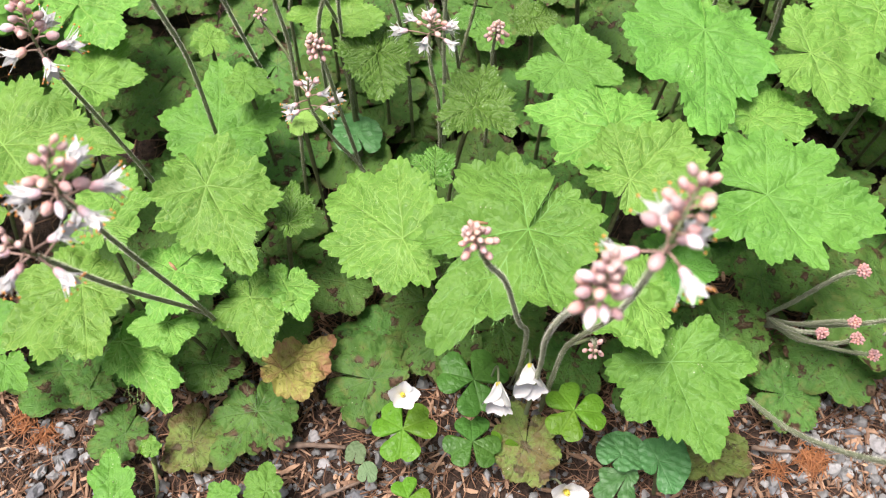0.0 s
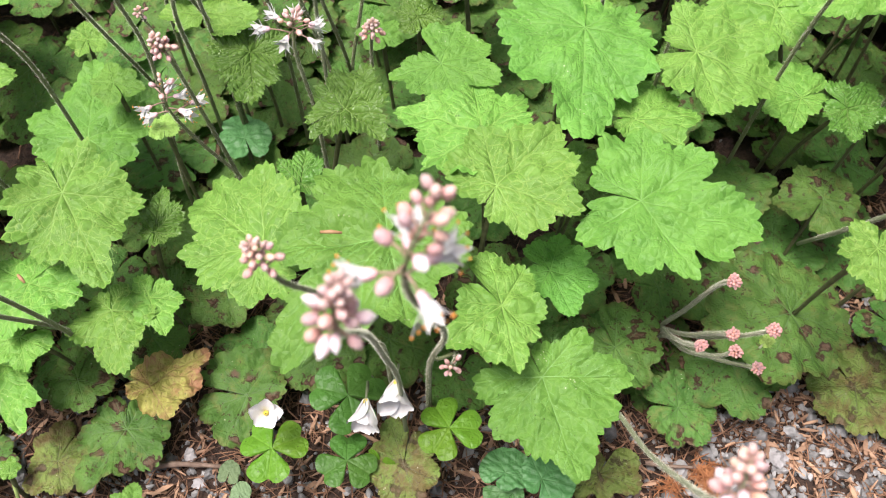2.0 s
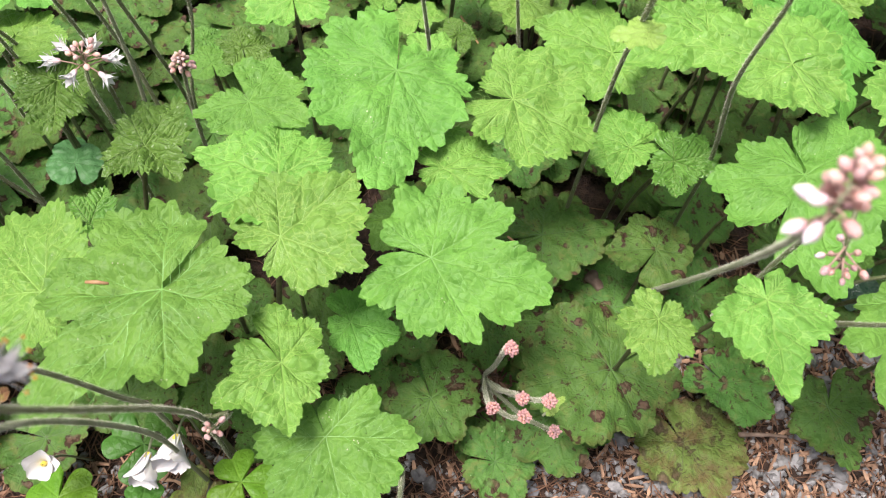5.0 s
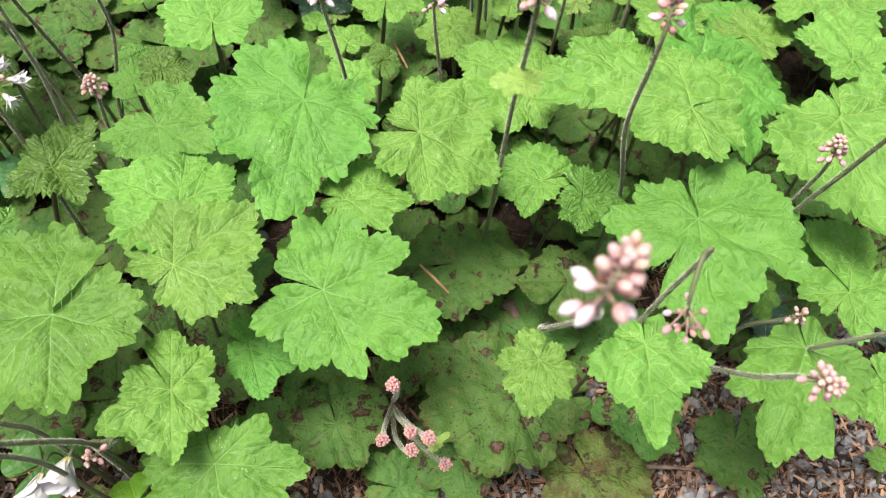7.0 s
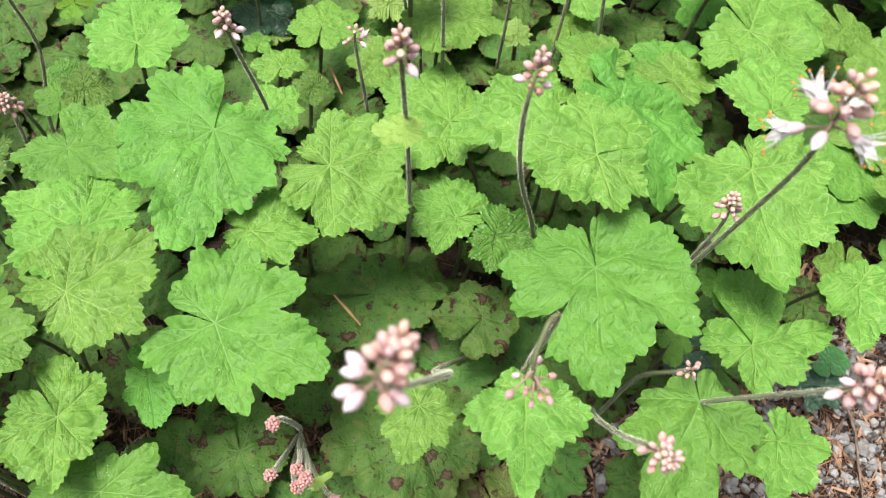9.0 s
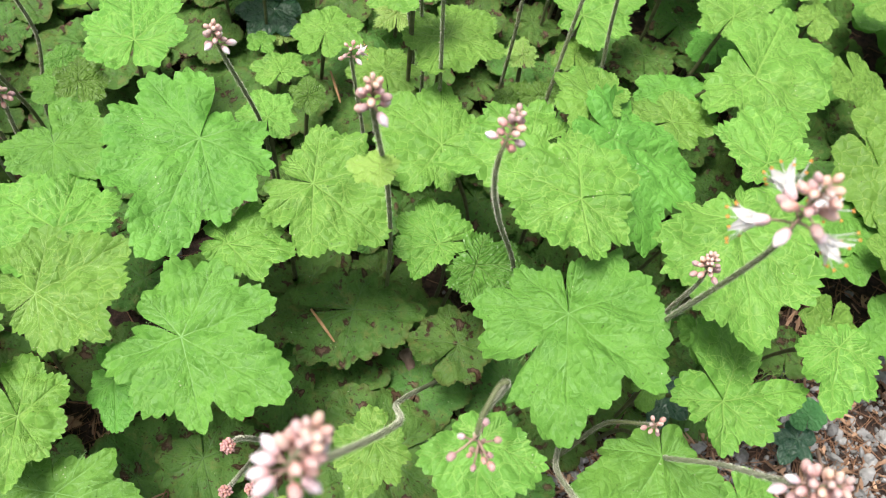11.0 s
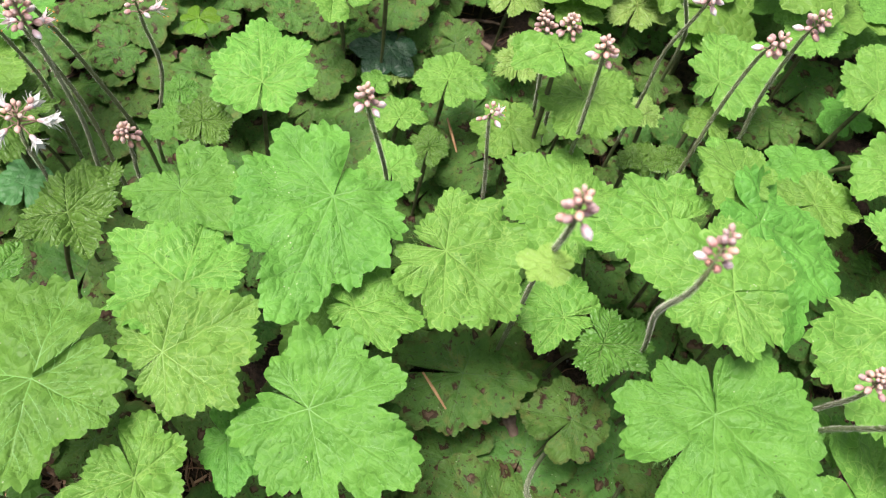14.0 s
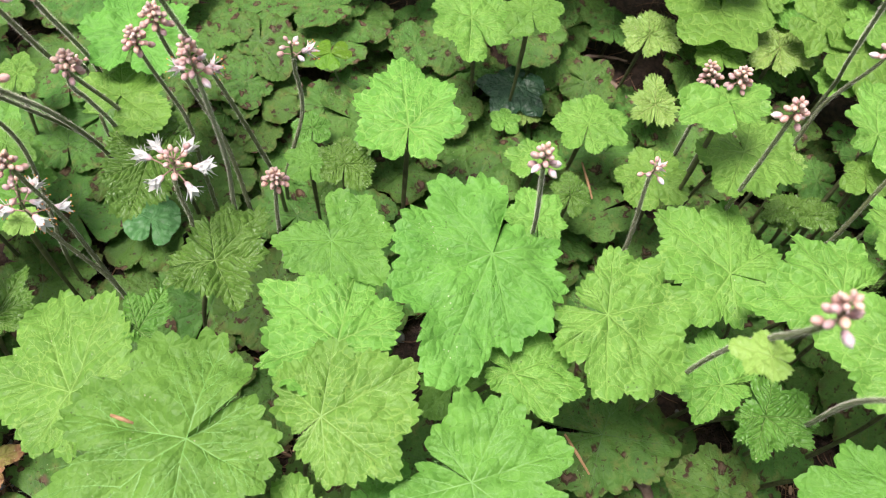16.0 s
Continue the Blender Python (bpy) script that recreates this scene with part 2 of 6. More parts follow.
STEM = plain_material("hairy_stem", (0.088, 0.108, 0.042), (0.152, 0.180, 0.080), 40.0, 0.6, 0.0)
STEM_GREEN = plain_material("green_stem", (0.15, 0.175, 0.095), (0.215, 0.245, 0.14), 40.0, 0.6, 0.0)
PETIOLE = plain_material("leaf_stalk", (0.05, 0.06, 0.022), (0.11, 0.12, 0.05), 250.0, 0.6)
PEDICEL = plain_material("pink_pedicel", (0.26, 0.17, 0.12), (0.42, 0.28, 0.23), 60.0, 0.6, 0.0)
HAIR = plain_material("stem_hair", (0.40, 0.41, 0.30), (0.56, 0.57, 0.45), 300.0, 0.6, 0.0)
BUD = bud_material("pink_bud", (0.52, 0.275, 0.255), (0.69, 0.465, 0.435))
BUD_BALL = bud_material("ball_bud", (0.40, 0.17, 0.16), (0.60, 0.34, 0.31))
BUD_TIGHT = bud_material("tight_bud", (0.50, 0.30, 0.25), (0.72, 0.52, 0.45))
PETAL = bud_material("blush_petal", (0.70, 0.45, 0.47), (0.88, 0.80, 0.82))
PETAL_WHITE = plain_material("white_petal", (0.54, 0.54, 0.51), (0.68, 0.68, 0.66), 150.0, 0.5, 0.15, weight=0.2)
ANTHER = plain_material("orange_anther", (0.62, 0.22, 0.04), (0.75, 0.36, 0.08), 300.0, 0.6)
YELLOW = plain_material("yellow_centre", (0.70, 0.55, 0.05), (0.78, 0.66, 0.12), 300.0, 0.6)
GRAVEL = plain_material("grey_gravel", (0.050, 0.050, 0.047), (0.40, 0.40, 0.385), 180.0, 0.6, 0.6, 0.0008, per_island=True)
NEEDLE = plain_material("fallen_needle", (0.065, 0.034, 0.021), (0.38, 0.205, 0.115), 150.0, 0.7, 0.3, per_island=True)
TWIG = plain_material("grey_twig", (0.10, 0.065, 0.045), (0.26, 0.19, 0.14), 120.0, 0.8, 0.8, 0.001)
BARK = plain_material("bark_scrap", (0.11, 0.060, 0.036), (0.52, 0.33, 0.205), 200.0, 0.8, 0.5, 0.0006, per_island=True)
SOIL = plain_material("dark_soil", (0.013, 0.009, 0.0065), (0.080, 0.048, 0.033), 230.0, 0.95, 1.0, 0.003)
SORREL = leaf_material("sorrel_leaf", (0.065, 0.20, 0.014), (0.12, 0.29, 0.024), (0.17, 0.35, 0.05), 0.42, 0.1, 0.4, through=0.25)
# darker copy of the sorrel leaf, with shade put into its colour
SORREL_SHADED = leaf_material("shaded_sorrel_leaf", (0.035, 0.13, 0.02), (0.06, 0.19, 0.03), (0.09, 0.22, 0.05), 0.42, 0.1, 0.4, through=0.2)


# ---- building helpers ----
def mesh_object(name, verts, faces, material, smooth=True):
    data = bpy.data.meshes.new(name)
    data.from_pydata(verts, [], faces)
    data.materials.append(material)
    if smooth:
        data.shade_smooth()
    return new(name, data)


def child(ob, parent, label=""):
    ob.parent = parent
    return tagged(ob, label) if label else ob


def ground_height(x, y):
    return 0.0 - 0.0134 * max(-0.3, min(y - 0.13, 0.6)) + 0.004 * noise.noise((x * 14, y * 14, 3.0)) + 0.0025 * noise.noise((x * 45, y * 45, 8.0))


def tube_data(points, radii, sides=7):
    """Rings round a smooth line: verts and faces, closed at both ends."""
    verts, faces = [], []
    pts = [Vector(p) for p in points]
    side = None
    for i, p in enumerate(pts):
        way = (pts[min(i + 1, len(pts) - 1)] - pts[max(i - 1, 0)]).normalized()
        if side is None:
            side = way.cross(Vector((0.3, 0.9, 0.2))).normalized()
        side = (side - way * side.dot(way)).normalized()
        up = way.cross(side)
        for k in range(sides):
            a = 2 * math.pi * k / sides
            verts.append(p + radii[i] * (math.cos(a) * side + math.sin(a) * up))
    for i in range(len(pts) - 1):
        for k in range(sides):
            a, b = i * sides + k, i * sides + (k + 1) % sides
            faces.append((a, b, b + sides, a + sides))
    faces.append(tuple(range(sides))[::-1])
    faces.append(tuple(range((len(pts) - 1) * sides, len(pts) * sides)))
    return verts, faces


def curve_points(a, b, c, d, count=14):
    """A smooth line from a to d, drawn towards b and c on the way."""
    a, b, c, d = Vector(a), Vector(b), Vector(c), Vector(d)
    out = []
    for i in range(count + 1):
        t = i / count
        out.append(a * (1 - t) ** 3 + b * 3 * t * (1 - t) ** 2 + c * 3 * t * t * (1 - t) + d * t ** 3)
    return out


def joined(pieces):
    verts, faces = [], []
    for v, f in pieces:
        n = len(verts)
        verts.extend(v)
        faces.extend(tuple(i + n for i in q) for q in f)
    return verts, faces


# ---- leaves ----
STYLE = {  # notch depth, tooth height, tooth width, quilting, droop, waviness, roundness of lobes, sharpness of teeth, fold
    "fresh": (0.13, 0.036, 0.112, 0.022, 0.05, 0.030, 1.6, 2.3, 0.034),
    "lime": (0.14, 0.038, 0.102, 0.024, 0.05, 0.032, 1.5, 2.2, 0.036),
    "young": (0.13, 0.060, 0.095, 0.044, 0.10, 0.045, 1.5, 1.4, 0.05),
    "pale": (0.16, 0.075, 0.11, 0.048, 0.10, 0.045, 1.5, 1.4, 0.05),
    "old": (0.09, 0.042, 0.140, 0.012, 0.05, 0.045, 2.4, 2.2, 0.02),
    "oldred": (0.08, 0.038, 0.140, 0.012, 0.05, 0.055, 2.4, 2.2, 0.02),
    "yellow": (0.14, 0.055, 0.13, 0.020, 0.10, 0.040, 1.6, 1.6, 0.05),
    "round": (0.03, 0.010, 0.150, 0.016, 0.06, 0.020, 2.5, 2.0, 0.02),
    "ivy": (0.24, 0.003, 0.200, 0.014, 0.08, 0.020, 1.3, 2.0, 0.05),
    "sage": (0.03, 0.006, 0.150, 0.004, 0.06, 0.020, 2.5, 2.0, 0.02),
    "dead": (0.12, 0.030, 0.130, 0.020, 0.05, 0.090, 2.0, 2.0, 0.03),
}
LABEL = {
    "fresh": "bright green lobed foamflower leaf with toothed edge",
    "lime": "yellow-green lobed foamflower leaf with netted veins",
    "young": "small glossy wrinkled young foamflower leaf, bronze green",
    "pale": "small pale yellow-green young foamflower leaf",
    "yellow": "tiny yellow-green toothed leaf beside a flower stalk",
    "round": "smooth dark green round leaf low in the shade",
    "ivy": "dark blue-green ivy leaf with pale veins on the soil",
    "sage": "tiny grey-green round leaf on the grit",
    "old": "dark green overwintered foamflower leaf with brown spots",
    "oldred": "dull old foamflower leaf mottled green and red-brown",
    "dead": "withering yellow and rust-brown foamflower leaf on the mulch",
}


def blade_data(kind, lobes, seed, rays=250, rings=22, cuts=()):
    """A lobed, toothed blade of unit length, its stalk at the origin, its middle lobe along +y and its cleft along -y."""
    notch, tooth_h, tooth_w, quilt, droop, wave, round_off, sharp, fold = STYLE[kind]
    rng = np.random.default_rng(seed)
    pointed = kind not in ("old", "oldred", "round", "sage", "ivy", "dead")
    tips, fillers = [lobes[0]], []
    for lobe in lobes[1:]:  # fill wide gaps with one more lobe
        gap = lobe[0] - tips[-1][0]
        if gap > 82 and kind != "round" and not any(tips[-1][0] < a < lobe[0] for a, _ in cuts):
            tips.append((tips[-1][0] + gap / 2, 0.93 * (tips[-1][1] + lobe[1]) / 2))
            fillers.append(tips[-1])
        tips.append(lobe)
    first, last = tips[0], tips[-1]
    if first[0] > -112:
        tips.insert(0, ((first[0] - 180) * 0.5 + 10, 0.78 * first[1]))
    if last[0] < 112:
        tips.append(((last[0] + 180) * 0.5 - 10, 0.78 * last[1]))
    keys = []

    def side(a, r, b, s):
        """A convex edge from the lobe tip (a, r) to the notch (b, s)."""
        for t in (0.0, 0.2, 0.4, 0.6, 0.8, 0.93, 1.0):
            keys.append((a + (b - a) * t, s + (r - s) * (1 - t ** round_off)))

    for (a, r), (b, s) in zip(tips, tips[1:]):
        half = radians((b - a) / 2)
        chord = 2 * r * s * math.cos(half) / (r + s)
        middle, cut = (a + b) / 2, max(chord, 0.74 * min(r, s)) * (1 - notch * rng.uniform(0.6, 1.4) * min(1.0, (b - a) / 36))
        if kind in ("round", "sage"):
            cut = 0.98 * min(r, s)
        for angle, depth in cuts:
            if a < angle < b:
                middle, cut = min(max(angle, a + 3), b - 3), depth
        side(a, r, middle, cut)
        side(b, s, middle, cut)
    ends = (-180.0 + rng.uniform(0.5, 3.0), 180.0 - rng.uniform(0.5, 3.0))
    for (a, r), end in ((tips[0], ends[0]), (tips[-1], ends[1])):  # the basal lobes close round the stalk
        keys.extend([(a * 0.55 + end * 0.45, r * 0.95), (a * 0.22 + end * 0.78, r * 0.86), (a * 0.05 + end * 0.95, r * 0.72), (end, r * 0.5), (end + math.copysign(0.3, end), 0.02)])
    keys.sort()
    ka, kr = np.array([k[0] for k in keys]), np.array([k[1] for k in keys])
    theta = np.linspace(ka[0], ka[-1], rays)
    for a, r in tips:  # let a ray run down each main vein
        theta[np.argmin(abs(theta - a))] = a
    theta.sort()
    base = np.interp(theta, ka, kr)
    th = np.radians(theta)
    px, py = -np.sin(th) * base, np.cos(th) * base
    arc = np.concatenate([[0], np.cumsum(np.hypot(np.diff(px), np.diff(py)))])
    arc = arc / tooth_w + rng.uniform(0, 1) + 0.3 * np.sin(arc * 7 + seed)
    f = arc % 1.0
    ph0 = rng.uniform(0, 6.28)
    size = 0.6 + 0.8 * rng.random(int(arc.max()) + 2)[arc.astype(int)]
    lean = 2 * np.where(f < 0.56, 0.5 * f / 0.56, 0.5 + 0.5 * (f - 0.56) / 0.44) - 1  # each tooth leans a little
    tooth = 1 - np.abs(lean) ** sharp + 0.3 * np.exp(-(lean / 0.16) ** 2) * pointed
    if pointed:
        tooth = tooth + 0.25 * np.sin(2 * np.pi * arc / 3.2 + ph0)
    tooth = tooth_h * size * (tooth - 0.6) * np.clip(base / 0.5, 0, 1) * np.clip((179 - np.abs(theta)) / 6, 0, 1)
    u = (np.arange(rings + 1) / rings) ** 0.9
    rad = u[:, None] * base[None, :] + (u ** 8)[:, None] * tooth[None, :]
    X, Y = -np.sin(th)[None, :] * rad, np.cos(th)[None, :] * rad
    # veins: a few main ones from the stalk, each with side veins that run to the teeth
    veined = []
    for tip in sorted((t for t in tips if t not in fillers), key=lambda t: -t[1]):
        if all(abs(tip[0] - a) > 34 for a, _ in veined) and len(veined) < 7:
            veined.append(tip)
    crimped = kind in ("young", "pale")
    segs = []
    for a, r in veined:
        d = np.array([-math.sin(radians(a)), math.cos(radians(a))])
        segs.append((np.zeros(2), d * r * 0.95, 0.012))
        for s in ((0.16, 0.30, 0.44, 0.58, 0.72, 0.84) if crimped else (0.26, 0.42, 0.58, 0.74)):
            for sign in (-1, 1):
                b = radians(a + sign * rng.uniform(36, 46))
                e = np.array([-math.sin(b), math.cos(b)])
                segs.append((d * r * s, d * r * s + e * r * (1 - s) * 0.72, 0.0085))
    near = np.full(X.shape, 9.0)
    vein = np.zeros(X.shape)
    for p, q, w in segs:
        v = q - p
        k = np.clip(((X - p[0]) * v[0] + (Y - p[1]) * v[1]) / (v @ v), 0, 1)
        d = np.hypot(X - p[0] - k * v[0], Y - p[1] - k * v[1])
        near = np.minimum(near, d + (0 if w > 0.01 else 0.012 * k))
        vein = np.maximum(vein, np.exp(-(d / (w * (1 - 0.5 * k))) ** 2) * (1 - 0.45 * k) * (1.0 if w > 0.01 else 0.6))
    rho = np.hypot(X, Y)
    Z = quilt * (1 - np.exp(-((near / (0.028 if crimped else 0.06)) ** 1.4))) - quilt * 0.25
    ph = rng.uniform(0, 6.28, 6)
    Z -= droop * rho ** 2 * (1 + 0.5 * np.sin(th + ph[0])[None, :])
    Z += wave * (u ** 2)[:, None] * (np.sin(3 * th + ph[1]) + 0.7 * np.sin(5 * th + ph[2]) + 0.4 * np.sin(13 * th + ph[3]))[None, :]
    Z += wave * 0.4 * np.sin(X * 7 + ph[4]) * np.sin(Y * 7 + ph[5]) * rho
    Z += (0.05 * rho * np.sign(theta)[None, :] - 0.05 * rho) * (np.abs(theta)[None, :] / 180) ** 12  # one basal lobe lies over the other
    away = np.full(theta.shape, 9.0)  # each lobe is folded along its main vein
    lift = np.zeros(theta.shape)
    for a, r in veined:
        d = np.abs(theta - a) / 30.0
        k = rng.uniform(0.3, 1.5, 2)
        closer = d < away
        lift = np.where(closer, np.where(theta > a, k[0], k[1]), lift)
        away = np.minimum(away, d)
    Z += fold * rho * (lift * np.clip(away, 0, 1) ** 1.2)[None, :]
    for _ in range(9):  # soft bulges
        a, lam = rng.uniform(0, 6.28), rng.uniform(0.14, 0.42)
        Z += 0.025 * lam * np.sin((X * math.cos(a) + Y * math.sin(a)) * 6.28 / lam + rng.uniform(0, 6.28)) * np.clip(rho / 0.2, 0, 1)
    if kind == "dead":
        Z += 0.35 * quilt * np.sin(X * 34 + ph[0]) * np.sin(Y * 31 + ph[1])
    # thin strips that follow the surface along each vein
    def height(x, y):
        t = np.degrees(np.arctan2(-x, y))
        col = np.interp(t, theta, np.arange(rays))
        row = np.interp(np.hypot(x, y) / np.interp(t, theta, base), u, np.arange(rings + 1))
        c0, r0 = int(min(col, rays - 2)), int(min(row, rings - 1))
        fc, fr = col - c0, row - r0
        return (Z[r0, c0] * (1 - fc) + Z[r0, c0 + 1] * fc) * (1 - fr) + (Z[r0 + 1, c0] * (1 - fc) + Z[r0 + 1, c0 + 1] * fc) * fr

    strips = []

    def strip(p, way, length, wide, bend, steps):
        pts, d = [], np.array(way)
        p = np.array(p)
        for i in range(steps + 1):
            n = np.array([-d[1], d[0]]) * wide * (1 - 0.75 * i / steps)
            z = height(*p) + 0.0022
            pts.append(((p[0] - n[0], p[1] - n[1], z), (p[0] + n[0], p[1] + n[1], z), p.copy(), d.copy()))
            a = bend / steps
            d = np.array([d[0] * math.cos(a) - d[1] * math.sin(a), d[0] * math.sin(a) + d[1] * math.cos(a)])
            p = p + d * length / steps
        verts = [q for a, b, _, _ in pts for q in (a, b)]
        strips.append((verts, [(2 * i, 2 * i + 1, 2 * i + 3, 2 * i + 2) for i in range(steps)]))
        return pts

    for p, q, w in segs if crimped else ():  # ribs of a young leaf
        v = q - p
        strip(p, v / math.hypot(*v), math.hypot(*v), 0.0036 if w > 0.01 else 0.0024, 0.0, 9)
    for a, r in () if crimped else veined:
        way = np.array([-math.sin(radians(a)), math.cos(radians(a))])
        main = strip((0, 0), way, r * 0.93, 0.0032, rng.uniform(-0.22, 0.22), 14)
        for k, sign in ((2, 1), (3, -1), (4, 1), (6, -1), (7, 1), (8, -1), (10, 1), (11, -1)):
            _, _, p, d = main[k]
            b = sign * rng.uniform(0.6, 0.85)
            e = (d[0] * math.cos(b) - d[1] * math.sin(b), d[0] * math.sin(b) + d[1] * math.cos(b))
            branch = strip(p, e, r * (1 - k / 15) * 0.68, 0.0023, -sign * 0.4, 8)
            for kk, s2 in (() if kind in ("old", "oldred", "round") else ((2, sign), (3, -sign), (5, sign), (6, -sign))):
                _, _, p2, d2 = branch[kk]
                b2 = s2 * rng.uniform(0.6, 0.9)
                e2 = (d2[0] * math.cos(b2) - d2[1] * math.sin(b2), d2[0] * math.sin(b2) + d2[1] * math.cos(b2))
                strip(p2, e2, r * (1 - k / 15) * (0.26 - 0.02 * kk), 0.0014, -s2 * 0.5, 3)
    edge = np.repeat(u[:, None], rays, 1)
    return np.stack([X, Y, Z], -1), vein, edge, joined(strips)


def blade_mesh(kind, lobes, size, seed, rays=250, rings=22, cuts=()):
    """The blade's mesh, and the mesh of its veins."""
    pts, vein, edge, strips = blade_data(kind, lobes, seed, rays, rings, cuts)
    rows, cols = pts.shape[:2]
    pts = (pts * size).reshape(-1, 3)
    idx = np.arange(rows * cols).reshape(rows, cols)
    quads = np.stack([idx[:-1, :-1], idx[1:, :-1], idx[1:, 1:], idx[:-1, 1:]], -1).reshape(-1, 4)
    data = bpy.data.meshes.new("blade")
    data.from_pydata(pts.tolist(), [], quads.tolist())
    data.attributes.new("vein", "FLOAT", "POINT").data.foreach_set("value", vein.reshape(-1).astype(np.float32))
    data.attributes.new("edge", "FLOAT", "POINT").data.foreach_set("value", edge.reshape(-1).astype(np.float32))
    flat = pts.copy()
    flat[:, 2] = seed * 0.37
    data.attributes.new("flat", "FLOAT_VECTOR", "POINT").data.foreach_set("vector", flat.reshape(-1).astype(np.float32))
    data.materials.append(LEAF[kind])
    data.shade_smooth()
    verts, faces = strips
    lines = bpy.data.meshes.new("vein")
    lines.from_pydata([(x * size, y * size, z * size) for x, y, z in verts], [], faces)
    lines.materials.append(VEIN[kind])
    lines.shade_smooth()
    return data, lines


leaf_count = 0
settled = []
crowns = random.Random(5)


def leaf(kind, at, turn, size, lobes, cuts=()):
    global leaf_count
    leaf_count += 1
    big = size > 0.035
    if kind in ("old", "oldred", "dead"):
        settled.append((at[0], at[1], size))
    thing = new("foamflower_leaf")
    thing.matrix_world = pose(*at, *turn)
    data, lines = blade_mesh(kind, lobes, size, leaf_count, 480 if big else 280, 30 if kind in ("young", "pale") else 20 if big else 14, cuts)
    child(new("blade", data), thing)
    if kind != "sage":
        child(new("vein", lines), thing, "paler branching veins")
    tagged(thing, LABEL[kind], "leaf", "foamflower leaves")
    # stalk, from the blade's base down to the soil
    back = (thing.matrix_world.to_3x3() @ Vector((0, -1, 0)))
    back.z = 0
    foot = Vector(at) + back * min(0.35 * at[2], 0.5 * size) + Vector((crowns.uniform(-1, 1), crowns.uniform(-1, 1), 0)) * 0.008
    foot.z = ground_height(foot.x, foot.y) - 0.004
    top = Vector(at) + Vector((0, 0, -0.0012))
    mid = foot.lerp(top, 0.6) + back * 0.25 * size
    if at[2] > 0.02:
        inv = thing.matrix_world.inverted()
        line = [inv @ p for p in curve_points(foot, foot.lerp(mid, 0.7), mid, top, 10)]
        stalk = mesh_object("stalk", *tube_data(line, [0.0013 + 0.0002 * math.sin(i) for i in range(11)], 6), PETIOLE)
        child(stalk, thing)
    return thing


# ---- ground ----
def ground():
    fine = np.arange(-0.75, 1.15, 0.012)
    xs = np.concatenate([[-60, -20, -6, -2, -1], fine, [1.6, 3, 6, 20, 60]])
    ys = np.concatenate([[-60, -20, -6, -2, -0.8], fine - 0.1, [1.6, 3, 6, 20, 60]])
    verts = [(x, y, ground_height(x, y)) for y in ys for x in xs]
    w = len(xs)
    faces = [(j * w + i, j * w + i + 1, (j + 1) * w + i + 1, (j + 1) * w + i) for j in range(len(ys) - 1) for i in range(w - 1)]
    tagged(mesh_object("ground", verts, faces, SOIL), "dark soil under fallen needles and grit", "ground", kind="structure")


ground()


# ---- foamflower leaves ----
leaf("fresh", (0.1437, 0.3201, 0.1570), (0, -8, 178), 0.0695, ((-155, 0.57), (-126, 0.67), (-90, 0.67), (-47, 0.74), (-4, 1.00), (31, 0.67), (52, 0.63), (80, 0.57), (121, 0.49), (150, 0.31)), ((-64, 0.65), (20, 0.61)))
leaf("fresh", (0.1624, 0.2184, 0.1513), (3, 2, -104), 0.0582, ((-170, 0.41), (-136, 0.63), (-81, 0.66), (-48, 0.80), (-26, 0.85), (-6, 1.00), (48, 0.79), (96, 0.70), (126, 0.68), (156, 0.48)), ((-37, 0.56), (29, 0.52)))
leaf("lime", (0.0938, 0.2253, 0.1548), (2, -2, -29), 0.0478, ((-163, 0.40), (-125, 0.62), (-107, 0.67), (-83, 0.89), (-43, 0.87), (-14, 1.00), (0, 0.83), (39, 0.73), (94, 0.60), (127, 0.46), (169, 0.28)))
leaf("fresh", (0.0423, 0.2012, 0.1473), (5, 3, 150), 0.0785, ((-162, 0.54), (-143, 0.66), (-113, 0.65), (-56, 0.70), (-6, 1.00), (10, 0.67), (42, 0.63), (109, 0.51), (138, 0.51), (165, 0.43)), ((-33, 0.50),))
leaf("lime", (0.2034, 0.3110, 0.1486), (-7, -1, -88), 0.0476, ((-170, 0.52), (-130, 0.69), (-81, 0.88), (-55, 0.89), (-29, 1.00), (31, 0.91), (62, 0.84), (94, 0.76), (139, 0.42)))
leaf("lime", (0.2641, 0.3633, 0.1239), (-4, 4, 87), 0.0509, ((-126, 0.62), (-79, 0.88), (-31, 1.00), (1, 0.76), (71, 0.74), (110, 0.59)))
leaf("lime", (0.3343, 0.3122, 0.1822), (2, 3, 105), 0.0530, ((-130, 0.69), (-99, 0.79), (-53, 0.83), (-29, 1.00), (25, 0.68), (56, 0.61), (89, 0.64), (131, 0.57), (159, 0.46)))
leaf("fresh", (0.3364, 0.2578, 0.1686), (7, 4, -170), 0.0627, ((-164, 0.42), (-141, 0.55), (-99, 0.71), (-60, 0.74), (-36, 0.83), (-16, 0.96), (-6, 1.00), (15, 0.76), (46, 0.89), (73, 0.77), (112, 0.73), (140, 0.71), (167, 0.42)), ((-83, 0.63), (-43, 0.37), (33, 0.60), (92, 0.69)))
leaf("lime", (0.4203, 0.3261, 0.1626), (5, -1, -171), 0.0697, ((-143, 0.27), (-114, 0.47), (-75, 0.68), (-54, 0.78), (-27, 0.90), (-2, 1.00), (36, 0.75), (103, 0.72), (133, 0.68), (157, 0.35)))
leaf("lime", (0.4375, 0.4371, 0.1440), (4, -4, -143), 0.0722, ((-138, 0.31), (-114, 0.47), (-80, 0.65), (-49, 0.52), (-5, 0.67), (39, 0.60), (95, 0.90), (122, 1.00), (147, 0.59)))
